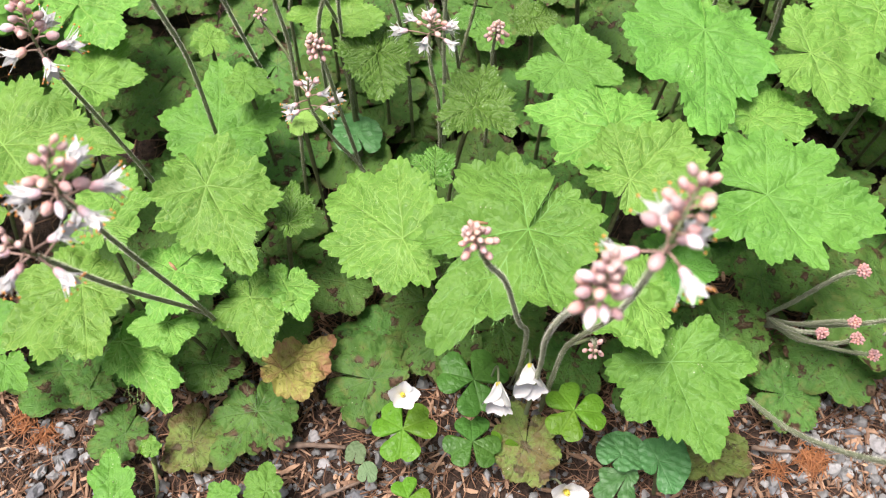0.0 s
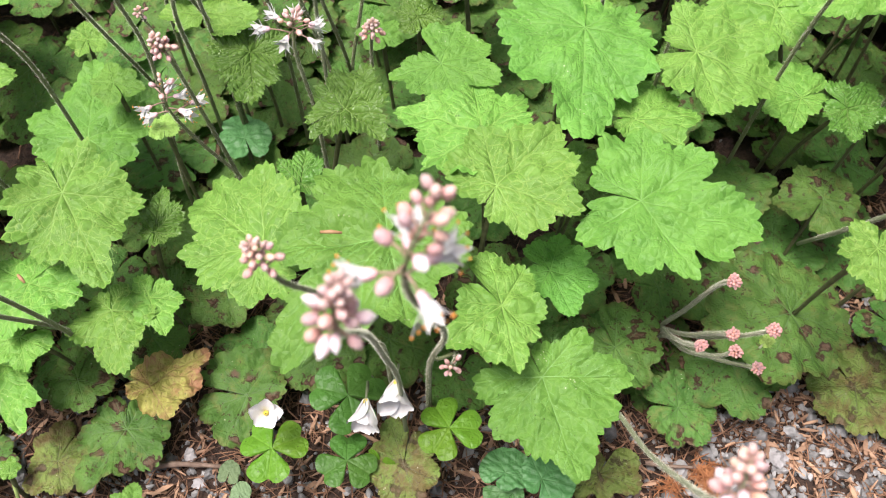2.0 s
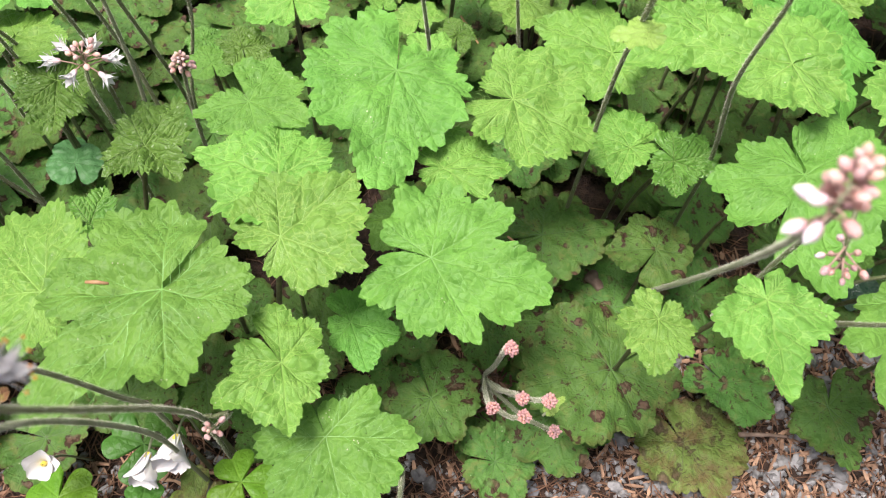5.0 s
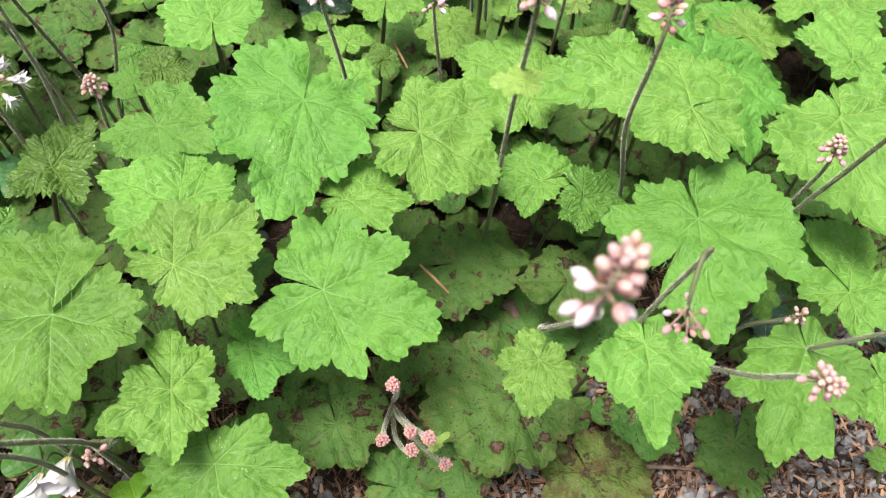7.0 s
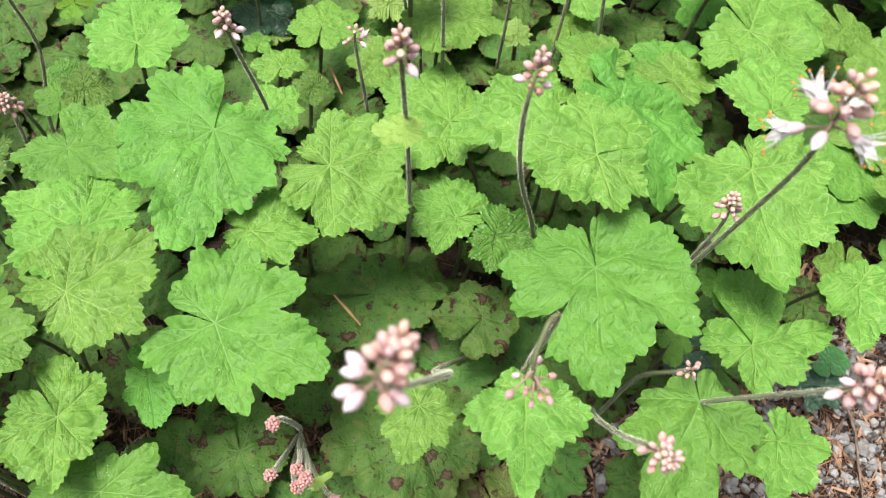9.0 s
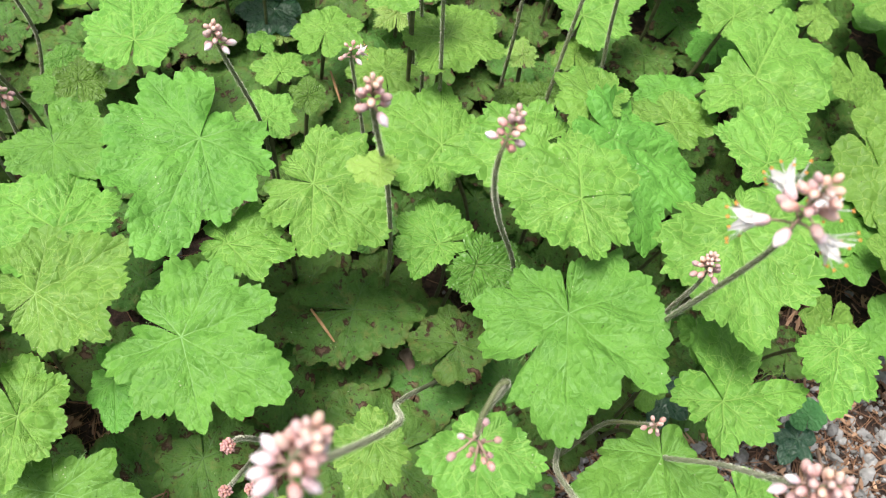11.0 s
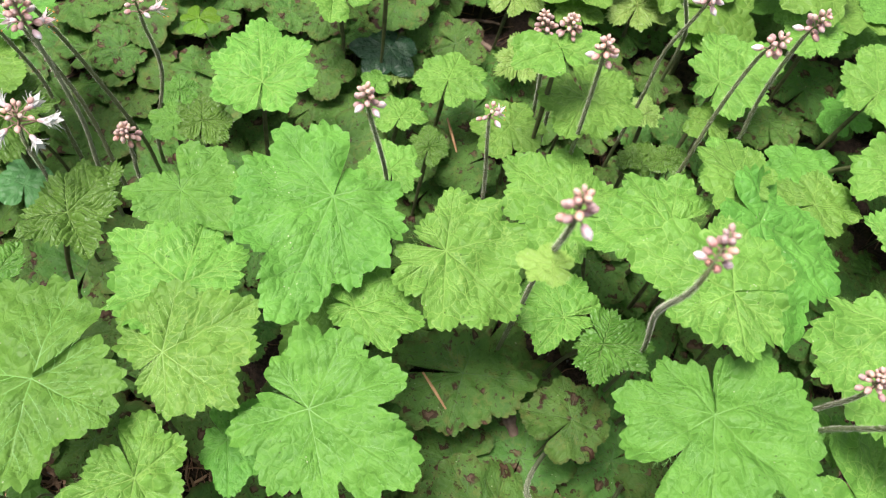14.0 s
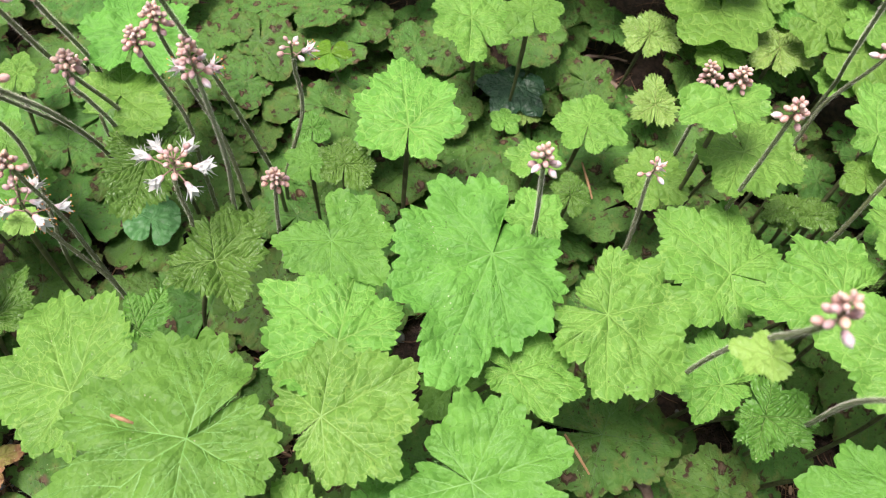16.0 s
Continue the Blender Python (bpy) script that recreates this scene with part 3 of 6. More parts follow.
leaf("lime", (0.4377, 0.3690, 0.1575), (-7, 1, 3), 0.0490, ((-118, 0.35), (-66, 0.58), (-17, 1.00), (8, 0.80), (56, 0.70), (85, 0.43), (137, 0.37)))
leaf("lime", (0.3404, 0.3901, 0.1573), (-9, -3, -3), 0.0268, ((-158, 0.75), (-122, 0.68), (-65, 0.83), (-22, 0.91), (18, 0.99), (53, 1.00), (128, 0.87), (160, 0.97)))
leaf("lime", (0.3905, 0.3983, 0.1384), (-7, -7, -61), 0.0326, ((-172, 1.00), (-142, 0.88), (-88, 0.67), (-18, 0.88), (13, 0.85), (56, 0.74), (135, 0.74)))
leaf("fresh", (0.3537, 0.3660, 0.1582), (-17, -10, -115), 0.0640, ((-60, 0.56), (-48, 0.86), (-37, 1.00), (9, 0.87), (29, 0.90), (45, 0.64)))
leaf("lime", (0.3372, 0.4817, 0.1171), (-7, -1, -12), 0.0559, ((-148, 0.52), (-87, 0.58), (-33, 1.00), (14, 0.80), (76, 0.39), (148, 0.32)))
leaf("lime", (0.2569, 0.4292, 0.1375), (7, -6, -149), 0.0351, ((-151, 0.74), (-103, 0.81), (-43, 1.00), (-11, 0.88), (54, 0.98), (103, 0.98), (142, 0.87)))
leaf("lime", (0.2337, 0.4275, 0.1751), (-6, 3, 22), 0.0296, ((-110, 0.73), (-70, 0.86), (-1, 0.37), (81, 0.87), (110, 1.00)))
leaf("lime", (0.0828, 0.3893, 0.1303), (-9, -5, 14), 0.0552, ((-139, 0.43), (-80, 0.54), (-30, 0.75), (9, 1.00), (29, 0.80), (52, 0.69), (107, 0.52), (161, 0.47)))
leaf("lime", (0.1778, 0.4524, 0.0894), (-12, -1, -1), 0.0271, ((-159, 0.82), (-101, 0.95), (-53, 0.99), (-4, 1.00), (54, 0.79), (108, 0.82), (159, 0.99)))
leaf("lime", (0.2213, 0.4252, 0.0979), (-7, 2, 17), 0.0283, ((-137, 0.81), (-96, 0.82), (-37, 0.75), (26, 0.74), (94, 0.89), (137, 1.00)))
leaf("lime", (0.1621, 0.3693, 0.1086), (-7, 2, 14), 0.0224, ((-138, 0.79), (-96, 0.76), (-39, 0.93), (15, 1.00), (85, 0.83), (138, 0.94)))
leaf("young", (0.1780, 0.4011, 0.0905), (-7, -0, -4), 0.0179, ((-153, 0.86), (-95, 0.68), (-38, 0.70), (20, 1.00), (77, 0.73), (153, 0.68)))
leaf("lime", (0.1548, 0.4231, 0.0779), (-7, -1, -9), 0.0207, ((-137, 0.45), (-63, 0.89), (-9, 1.00), (45, 0.85), (96, 0.99), (137, 0.82)))
leaf("lime", (0.0911, 0.4989, 0.0969), (-5, 5, 41), 0.0402, ((-151, 0.71), (-87, 0.66), (-24, 1.00), (38, 0.66), (101, 0.70), (151, 0.88)))
leaf("lime", (-0.0213, 0.2084, 0.1237), (-14, -5, 68), 0.0606, ((-84, 0.67), (-63, 0.85), (-19, 1.00), (22, 0.72), (51, 0.58), (102, 0.52), (137, 0.52)), ((-47, 0.77),))
leaf("lime", (0.0887, 0.2609, 0.1470), (-9, 0, 14), 0.0495, ((-85, 0.55), (-55, 0.70), (-8, 0.77), (26, 0.78), (51, 1.00), (87, 0.68), (110, 0.75), (125, 0.67)), ((8, 0.58),))
leaf("fresh", (0.0683, 0.3098, 0.1407), (5, 0, -148), 0.0338, ((-158, 0.40), (-133, 0.62), (-106, 0.87), (-67, 0.76), (-14, 0.69), (36, 1.00), (91, 0.91), (131, 0.93), (159, 0.87)))
leaf("young", (-0.0387, 0.3315, 0.1242), (7, 1, 169), 0.0397, ((-173, 0.92), (-154, 1.00), (-133, 0.82), (-98, 0.66), (-24, 0.63), (7, 0.93), (21, 0.98), (48, 0.74), (92, 0.50), (155, 0.72)))
leaf("young", (0.0177, 0.2858, 0.1333), (-3, -16, -62), 0.0411, ((-155, 0.63), (-103, 0.57), (-73, 0.71), (0, 0.61), (53, 1.00), (82, 0.92), (93, 0.64), (175, 0.54)))
leaf("young", (-0.0044, 0.2444, 0.1252), (-7, -2, -14), 0.0259, ((-96, 0.37), (-15, 0.72), (13, 1.00), (54, 0.79), (96, 0.40)))
leaf("young", (-0.0893, 0.2371, 0.0876), (-6, -3, -24), 0.0335, ((-114, 0.32), (-74, 0.45), (-8, 0.65), (27, 1.00), (51, 0.55), (114, 0.24)))
leaf("lime", (0.2723, 0.3081, 0.1117), (1, 3, 115), 0.0309, ((-167, 0.74), (-122, 0.86), (-93, 1.00), (-56, 0.93), (-2, 0.83), (40, 0.81), (101, 0.43), (162, 0.54)))
leaf("young", (0.2943, 0.2973, 0.1160), (6, -4, -141), 0.0279, ((-111, 0.57), (-77, 0.76), (-46, 0.86), (10, 0.62), (25, 0.92), (68, 1.00), (91, 1.00), (133, 0.79)))
leaf("lime", (0.1683, 0.2730, 0.1407), (2, -6, -98), 0.0342, ((-139, 0.40), (-59, 0.59), (-30, 0.81), (12, 1.00), (47, 0.90), (81, 0.81), (127, 0.50)))
leaf("fresh", (0.1442, 0.2775, 0.0799), (-7, 1, 10), 0.0281, ((-143, 0.50), (-49, 0.84), (-28, 1.00), (36, 0.50), (143, 0.86)))
leaf("lime", (0.4280, 0.2434, 0.1267), (3, -3, -141), 0.0481, ((-124, 0.55), (-85, 0.44), (-41, 0.60), (17, 0.61), (71, 1.00), (122, 0.97)), ((-81, 0.22), (89, 0.37)))
leaf("fresh", (0.3939, 0.2069, 0.1391), (6, -2, -171), 0.0628, ((-137, 0.27), (-98, 0.48), (-69, 0.79), (-35, 1.00), (-8, 0.85), (24, 0.62), (60, 0.52), (112, 0.28)), ((-52, 0.66), (0, 0.49)))
leaf("lime", (0.3032, 0.1895, 0.1789), (7, 0, -178), 0.0463, ((-130, 0.30), (-62, 0.64), (-32, 0.63), (-1, 1.00), (20, 0.67), (77, 0.63), (111, 0.42)), ((-32, 0.53), (25, 0.55)))
leaf("lime", (0.4832, 0.2790, 0.1399), (7, -0, -177), 0.0417, ((-134, 0.33), (-85, 0.56), (-50, 0.64), (-15, 1.00), (72, 0.56), (134, 0.39)))
leaf("lime", (0.4381, 0.1957, 0.1230), (5, -6, -159), 0.0307, ((-106, 0.50), (-63, 0.81), (-35, 1.00), (9, 0.89), (69, 0.90), (106, 0.76)))
leaf("lime", (0.2591, 0.1836, 0.1690), (6, 1, 157), 0.0268, ((-130, 0.60), (-60, 0.69), (-24, 0.76), (11, 1.00), (61, 0.77), (98, 0.64), (140, 0.46)), ((-136, 0.25), (-11, 0.71), (43, 0.63)))
leaf("fresh", (0.1159, 0.1464, 0.1066), (-3, 6, -155), 0.0522, ((-140, 0.46), (-112, 0.65), (-63, 0.71), (-33, 0.75), (-9, 1.00), (37, 0.76), (63, 0.83), (114, 0.61), (138, 0.34)))
leaf("lime", (0.0958, 0.1741, 0.1296), (-5, -11, -136), 0.0358, ((-135, 0.61), (-96, 1.00), (-59, 0.84), (-33, 0.96), (7, 0.65), (40, 0.62), (106, 0.75), (146, 0.87)))
leaf("fresh", (0.1240, 0.2050, 0.1027), (4, -6, -121), 0.0282, ((-141, 0.40), (-89, 0.59), (-39, 1.00), (15, 0.92), (103, 0.90), (141, 0.71)))
leaf("lime", (-0.1314, 0.2469, 0.1135), (-3, -1, -150), 0.0617, ((-175, 0.47), (-154, 0.43), (-104, 0.49), (-69, 0.61), (-38, 0.65), (0, 1.00), (23, 0.67), (55, 0.70), (79, 0.55), (136, 0.52)))
leaf("lime", (-0.1820, 0.2197, 0.1162), (-7, 2, 15), 0.0445, ((-157, 0.47), (-105, 0.41), (-56, 0.68), (-19, 1.00), (15, 0.70), (84, 0.53), (157, 0.37)))
leaf("lime", (-0.2528, 0.2763, 0.1099), (-7, -2, -16), 0.0748, ((-124, 0.53), (-98, 0.67), (-75, 1.00), (-36, 0.63), (23, 0.74), (59, 0.62), (124, 0.43)))
leaf("lime", (-0.2255, 0.3353, 0.0891), (-7, -1, -4), 0.0443, ((-116, 0.55), (-71, 0.87), (-18, 1.00), (12, 0.99), (60, 0.80), (116, 0.45)))
leaf("lime", (-0.2357, 0.3919, 0.0983), (-7, -1, -11), 0.0485, ((-156, 0.73), (-128, 1.00), (-71, 0.78), (19, 0.83), (77, 0.85), (156, 0.67)))
leaf("lime", (-0.1991, 0.1962, 0.0910), (7, 2, 164), 0.0506, ((-87, 0.78), (-27, 1.00), (6, 1.00), (33, 0.96), (87, 0.56)))
leaf("lime", (-0.1084, 0.1941, 0.0795), (3, 2, -168), 0.0385, ((-140, 0.37), (-66, 0.66), (9, 1.00), (35, 0.69), (71, 0.66), (152, 0.42)))
leaf("lime", (-0.0892, 0.2012, 0.0801), (7, 1, 172), 0.0248, ((-141, 0.62), (9, 0.67), (36, 1.00), (93, 0.78), (141, 0.57)))
leaf("lime", (-0.1480, 0.2035, 0.0937), (2, 6, 134), 0.0322, ((-142, 0.64), (-73, 0.76), (-11, 0.78), (34, 1.00), (62, 0.92), (121, 0.95), (142, 0.83)))
leaf("lime", (-0.1520, 0.1778, 0.0828), (3, 6, 116), 0.0213, ((-131, 0.17), (-12, 1.00), (25, 0.84), (86, 0.97), (131, 0.85)))
leaf("lime", (-0.1846, 0.1754, 0.0586), (2, -1, 180), 0.0550, ((-74, 0.12), (-18, 0.36), (23, 0.50), (38, 1.00), (57, 0.83), (74, 0.54)))
leaf("fresh", (-0.2518, 0.1643, 0.0514), (7, -0, -178), 0.0223, ((-81, 0.42), (4, 0.79), (43, 1.00), (81, 0.61)))
leaf("fresh", (-0.1376, 0.3004, 0.0847), (-1, -2, -6), 0.0590, ((-115, 0.57), (-53, 0.73), (-24, 0.73), (13, 1.00), (42, 0.69), (69, 0.75), (115, 0.52)))
leaf("old", (-0.1109, 0.1452, 0.0219), (3, -3, -171), 0.0401, ((-160, 0.54), (-125, 0.55), (-89, 0.69), (-37, 1.00), (-13, 0.66), (35, 0.69), (83, 0.61), (153, 0.53)))
leaf("old", (-0.0424, 0.1618, 0.0314), (1, 0, -102), 0.0329, ((-148, 0.88), (-96, 0.93), (-36, 0.67), (32, 0.69), (76, 0.93), (113, 0.92), (143, 0.97), (178, 1.00)))
leaf("old", (-0.1397, 0.1712, 0.0317), (7, 1, 172), 0.0237, ((-145, 1.00), (-88, 0.79), (-23, 0.81), (33, 0.86), (87, 0.89), (145, 0.98)))
leaf("old", (-0.1902, 0.1337, 0.0138), (7, 2, 162), 0.0230, ((-144, 0.93), (-101, 0.90), (-43, 1.00), (22, 0.79), (84, 0.84), (144, 0.61)))
leaf("old", (-0.2113, 0.1574, 0.0254), (7, 2, 166), 0.0197, ((-153, 0.97), (-111, 1.00), (-41, 0.63), (34, 0.68), (104, 0.77), (153, 0.74)))
leaf("oldred", (-0.1489, 0.1290, 0.0163), (6, 2, 160), 0.0254, ((-154, 1.00), (-70, 0.66), (-18, 0.87), (39, 0.79), (87, 0.69), (154, 0.81)))
leaf("dead", (-0.0931, 0.1626, 0.0464), (2, -7, -111), 0.0373, ((-131, 0.35), (-63, 0.43), (-33, 0.70), (31, 0.75), (61, 1.00), (87, 0.54), (148, 0.50)))
leaf("old", (0.2643, 0.1982, 0.0594), (10, -2, 123), 0.0542, ((-165, 0.71), (-127, 0.76), (-81, 0.85), (-42, 0.92), (-18, 1.00), (27, 0.90), (82, 0.71), (127, 0.66)))
leaf("old", (0.2308, 0.2821, 0.0549), (5, -3, -84), 0.0447, ((-156, 1.00), (-131, 0.99), (-99, 0.82), (-66, 0.71), (-29, 0.84), (1, 0.97), (24, 0.79), (76, 0.62), (130, 0.71), (165, 0.94)))
leaf("old", (0.2950, 0.2687, 0.0668), (-4, 0, -38), 0.0297, ((-157, 0.89), (-113, 0.81), (-60, 0.72), (-18, 0.81), (20, 0.74), (62, 0.84), (106, 0.84), (129, 1.00)))
leaf("old", (0.1664, 0.1835, 0.0461), (6, -3, -161), 0.0323, ((-147, 0.85), (-107, 0.83), (-70, 0.84), (-35, 0.82), (10, 0.88), (70, 0.84), (104, 1.00), (151, 1.00)))
leaf("old", (0.2030, 0.1537, 0.0275), (-7, 5, -99), 0.0246, ((-132, 0.83), (-94, 0.92), (-45, 1.00), (1, 0.94), (39, 0.80), (97, 0.90), (145, 1.00)))
leaf("old", (0.3366, 0.2009, 0.0309), (6, -4, -142), 0.0321, ((-131, 0.72), (-68, 0.52), (-14, 0.90), (15, 1.00), (59, 0.95), (104, 0.89), (150, 0.70)))
leaf("oldred", (0.3146, 0.1700, 0.0134), (6, -4, -151), 0.0395, ((-121, 0.71), (-86, 0.83), (-38, 0.75), (-1, 0.96), (43, 0.96), (74, 1.00), (109, 0.96), (142, 0.69)))
leaf("oldred", (0.0469, 0.1206, 0.0366), (-2, 7, 169), 0.0280, ((-151, 1.00), (-107, 0.77), (-17, 0.76), (32, 0.85), (73, 0.75), (151, 0.75)))
leaf("oldred", (0.1548, 0.1176, 0.0220), (6, 4, 146), 0.0256, ((-148, 0.54), (-77, 0.72), (-24, 0.75), (45, 0.53), (108, 0.95), (148, 1.00)))
leaf("old", (-0.0308, 0.4436, 0.0351), (-6, 0, 17), 0.0346, ((-133, 0.86), (-76, 0.76), (-19, 0.96), (37, 0.93), (85, 1.00), (133, 0.86)))
leaf("old", (0.0170, 0.4333, 0.0535), (-7, 2, 15), 0.0241, ((-154, 1.00), (-99, 0.76), (-29, 0.96), (18, 0.96), (81, 0.73), (154, 1.00)))
leaf("old", (0.0105, 0.5254, 0.0266), (-6, 3, 26), 0.0283, ((-124, 0.78), (-56, 0.97), (-8, 1.00), (57, 0.81), (124, 0.93)))
leaf("fresh", (0.1258, 0.4941, 0.1220), (-6, 3, 23), 0.0225, ((-134, 0.88), (-78, 0.98), (-22, 0.78), (74, 0.75), (134, 1.00)))
leaf("old", (0.1140, 0.4527, 0.0275), (-6, 3, 29), 0.0390, ((-140, 0.71), (-57, 0.74), (-9, 1.00), (43, 0.58), (140, 0.89)))
leaf("old", (0.1828, 0.5863, 0.0257), (-7, 2, 13), 0.0232, ((-137, 0.87), (-59, 1.00), (-3, 0.89), (70, 0.76), (137, 0.98)))
leaf("old", (-0.1336, 0.3685, 0.0287), (-6, 4, 33), 0.0302, ((-131, 0.91), (-71, 0.75), (-11, 1.00), (38, 0.83), (131, 0.64)))
leaf("old", (0.1687, 0.5055, 0.0268), (-6, 3, 29), 0.0234, ((-98, 0.52), (-56, 0.98), (-18, 1.00), (35, 0.74), (98, 0.75)))
leaf("pale", (0.2043, 0.5520, 0.0662), (-7, -2, -13), 0.0251, ((-159, 0.83), (-90, 0.90), (-30, 1.00), (21, 0.97), (94, 0.81), (159, 0.90)))
leaf("lime", (0.2488, 0.5411, 0.0813), (-7, 2, 17), 0.0235, ((-127, 0.79), (-53, 0.98), (-12, 1.00), (57, 0.86), (127, 0.95)))
leaf("pale", (0.2880, 0.5619, 0.0761), (-7, -2, -14), 0.0299, ((-158, 0.85), (-92, 0.81), (-28, 0.99), (18, 1.00), (92, 0.74), (158, 0.96)))
leaf("pale", (0.1007, 0.5142, 0.0243), (-6, 3, 24), 0.0185, ((-125, 0.88), (-68, 0.88), (-12, 0.96), (64, 0.95), (125, 1.00)))
leaf("pale", (0.1464, 0.5712, 0.0118), (-6, 2, 21), 0.0205, ((-132, 0.81), (-61, 0.88), (-10, 1.00), (53, 0.68), (132, 0.83)))
leaf("pale", (0.2180, 0.4969, 0.0669), (-7, 1, 5), 0.0276, ((-139, 0.65), (-49, 0.60), (-1, 1.00), (80, 0.58), (139, 0.76)))
leaf("pale", (0.1399, 0.4806, 0.0411), (-7, 2, 18), 0.0141, ((-127, 0.79), (-77, 1.00), (-16, 0.73), (81, 0.81), (127, 0.91)))
leaf("young", (0.0200, 0.4055, 0.0733), (-6, 2, 19), 0.0140, ((-129, 0.94), (-67, 0.84), (5, 0.94), (73, 0.96), (129, 1.00)))
leaf("young", (0.0551, 0.3655, 0.1151), (-7, 2, 15), 0.0191, ((-132, 1.00), (-85, 0.87), (8, 1.00), (55, 0.91), (132, 0.79)))
leaf("fresh", (-0.0744, 0.3966, 0.1283), (-7, 2, 14), 0.0377, ((-138, 0.78), (-85, 0.87), (-39, 0.93), (21, 1.00), (79, 0.84), (138, 0.75)))
leaf("lime", (-0.0676, 0.3617, 0.1237), (-20, -6, 18), 0.0367, ((-131, 1.00), (-54, 0.66), (14, 0.92), (56, 0.86), (131, 0.57)))
leaf("fresh", (0.0325, 0.3713, 0.0927), (-6, 2, 20), 0.0162, ((-122, 0.91), (-58, 0.93), (5, 0.99), (61, 1.00), (122, 0.91)))
leaf("old", (0.1336, 0.5079, 0.0268), (-6, 2, 20), 0.0257, ((-124, 0.86), (-77, 1.00), (4, 0.81), (78, 0.85), (124, 0.91)))
leaf("lime", (0.1292, 0.4656, 0.0474), (-7, 1, 5), 0.0120, ((-131, 0.94), (-49, 0.93), (8, 1.00), (68, 0.97), (131, 0.92)))
leaf("lime", (0.3359, 0.4588, 0.1074), (-7, 1, 4), 0.0184, ((-131, 0.89), (-61, 0.97), (-16, 0.90), (66, 0.67), (131, 1.00)))
leaf("young", (0.3196, 0.4369, 0.0877), (-7, 2, 15), 0.0173, ((-120, 0.81), (-65, 1.00), (-13, 0.73), (63, 0.67), (120, 0.79)))
leaf("young", (0.3002, 0.4377, 0.0777), (-7, 0, 1), 0.0108, ((-130, 0.86), (-60, 0.91), (-7, 0.96), (66, 0.82), (130, 1.00)))
leaf("lime", (0.3372, 0.4164, 0.1280), (-6, 3, 25), 0.0252, ((-129, 0.62), (-55, 1.00), (-20, 0.74), (60, 0.34), (129, 0.69)))
leaf("lime", (0.2707, 0.5893, 0.0857), (-7, 2, 13), 0.0226, ((-131, 0.60), (-65, 0.92), (-9, 1.00), (64, 0.80), (131, 0.90)))
leaf("lime", (0.3158, 0.6010, 0.0855), (-7, 1, 12), 0.0238, ((-134, 0.67), (-65, 0.90), (-15, 1.00), (56, 0.63), (134, 0.81)))
leaf("lime", (0.3327, 0.5835, 0.0958), (-7, 1, 6), 0.0229, ((-142, 0.93), (-60, 0.91), (-11, 1.00), (66, 0.52), (142, 0.91)))
leaf("lime", (0.2401, 0.5871, 0.0757), (-7, -1, -9), 0.0212, ((-129, 0.79), (-26, 0.98), (51, 0.81), (129, 1.00)))
leaf("lime", (0.3271, 0.5495, 0.0762), (-7, 1, 7), 0.0225, ((-141, 0.70), (-76, 0.89), (-26, 1.00), (48, 0.52), (141, 0.89)))
leaf("old", (-0.0601, 0.4769, 0.0472), (-6, 2, 18), 0.0318, ((-137, 0.82), (-46, 0.77), (4, 1.00), (51, 0.72), (137, 0.70)))
leaf("lime", (-0.1547, 0.3805, 0.0785), (-6, 3, 25), 0.0180, ((-147, 0.90), (-70, 0.63), (-5, 1.00), (47, 0.77), (147, 0.84)))
leaf("fresh", (-0.1184, 0.3221, 0.1093), (-5, 4, 38), 0.0193, ((-143, 1.00), (-85, 0.75), (-18, 0.89), (47, 0.70), (143, 0.90)))
leaf("yellow", (-0.0775, 0.2772, 0.1299), (-7, 1, 10), 0.0116, ((-126, 0.77), (-77, 1.00), (-17, 0.76), (63, 0.80), (126, 0.80)))
leaf("lime", (0.4310, 0.4957, 0.1269), (-6, -3, -30), 0.0452, ((-162, 0.46), (-57, 0.56), (-16, 1.00), (28, 0.99), (91, 0.58), (162, 0.60)))
leaf("lime", (0.4907, 0.5505, 0.1162), (-7, -1, -5), 0.0271, ((-141, 0.67), (-53, 0.81), (-5, 0.88), (74, 0.59), (141, 1.00)))
leaf("lime", (0.4899, 0.5170, 0.1167), (-6, -4, -34), 0.0191, ((-134, 1.00), (-55, 0.89), (9, 0.88), (75, 0.69), (134, 0.91)))
leaf("lime", (0.3934, 0.5351, 0.1164), (-7, 1, 8), 0.0298, ((-127, 0.58), (-59, 1.00), (-15, 0.98), (51, 0.68), (127, 0.78)))
leaf("old", (0.3940, 0.5097, 0.0568), (-7, 1, 5), 0.0312, ((-126, 0.77), (-66, 0.82), (8, 0.67), (75, 0.73), (126, 1.00)))
leaf("fresh", (0.4028, 0.4609, 0.0874), (-7, 1, 10), 0.0284, ((-113, 0.81), (-78, 1.00), (-9, 0.51), (71, 0.74), (113, 0.91)))
leaf("pale", (0.3077, 0.4820, 0.0671), (-7, 1, 11), 0.0186, ((-142, 0.62), (-58, 0.65), (-10, 1.00), (31, 0.74), (142, 0.75)))
leaf("young", (0.3140, 0.4502, 0.0676), (-7, 1, 11), 0.0230, ((-112, 0.78), (-75, 0.97), (-14, 0.49), (67, 0.70), (112, 1.00)))
leaf("fresh", (0.4395, 0.5182, 0.0766), (-7, 0, 2), 0.0279, ((-132, 0.64), (-66, 0.65), (-3, 0.69), (72, 0.67), (132, 1.00)))
leaf("fresh", (0.4025, 0.2615, 0.0801), (-6, -4, -31), 0.0177, ((-149, 1.00), (-88, 0.70), (-16, 0.69), (73, 0.38), (149, 0.55)))
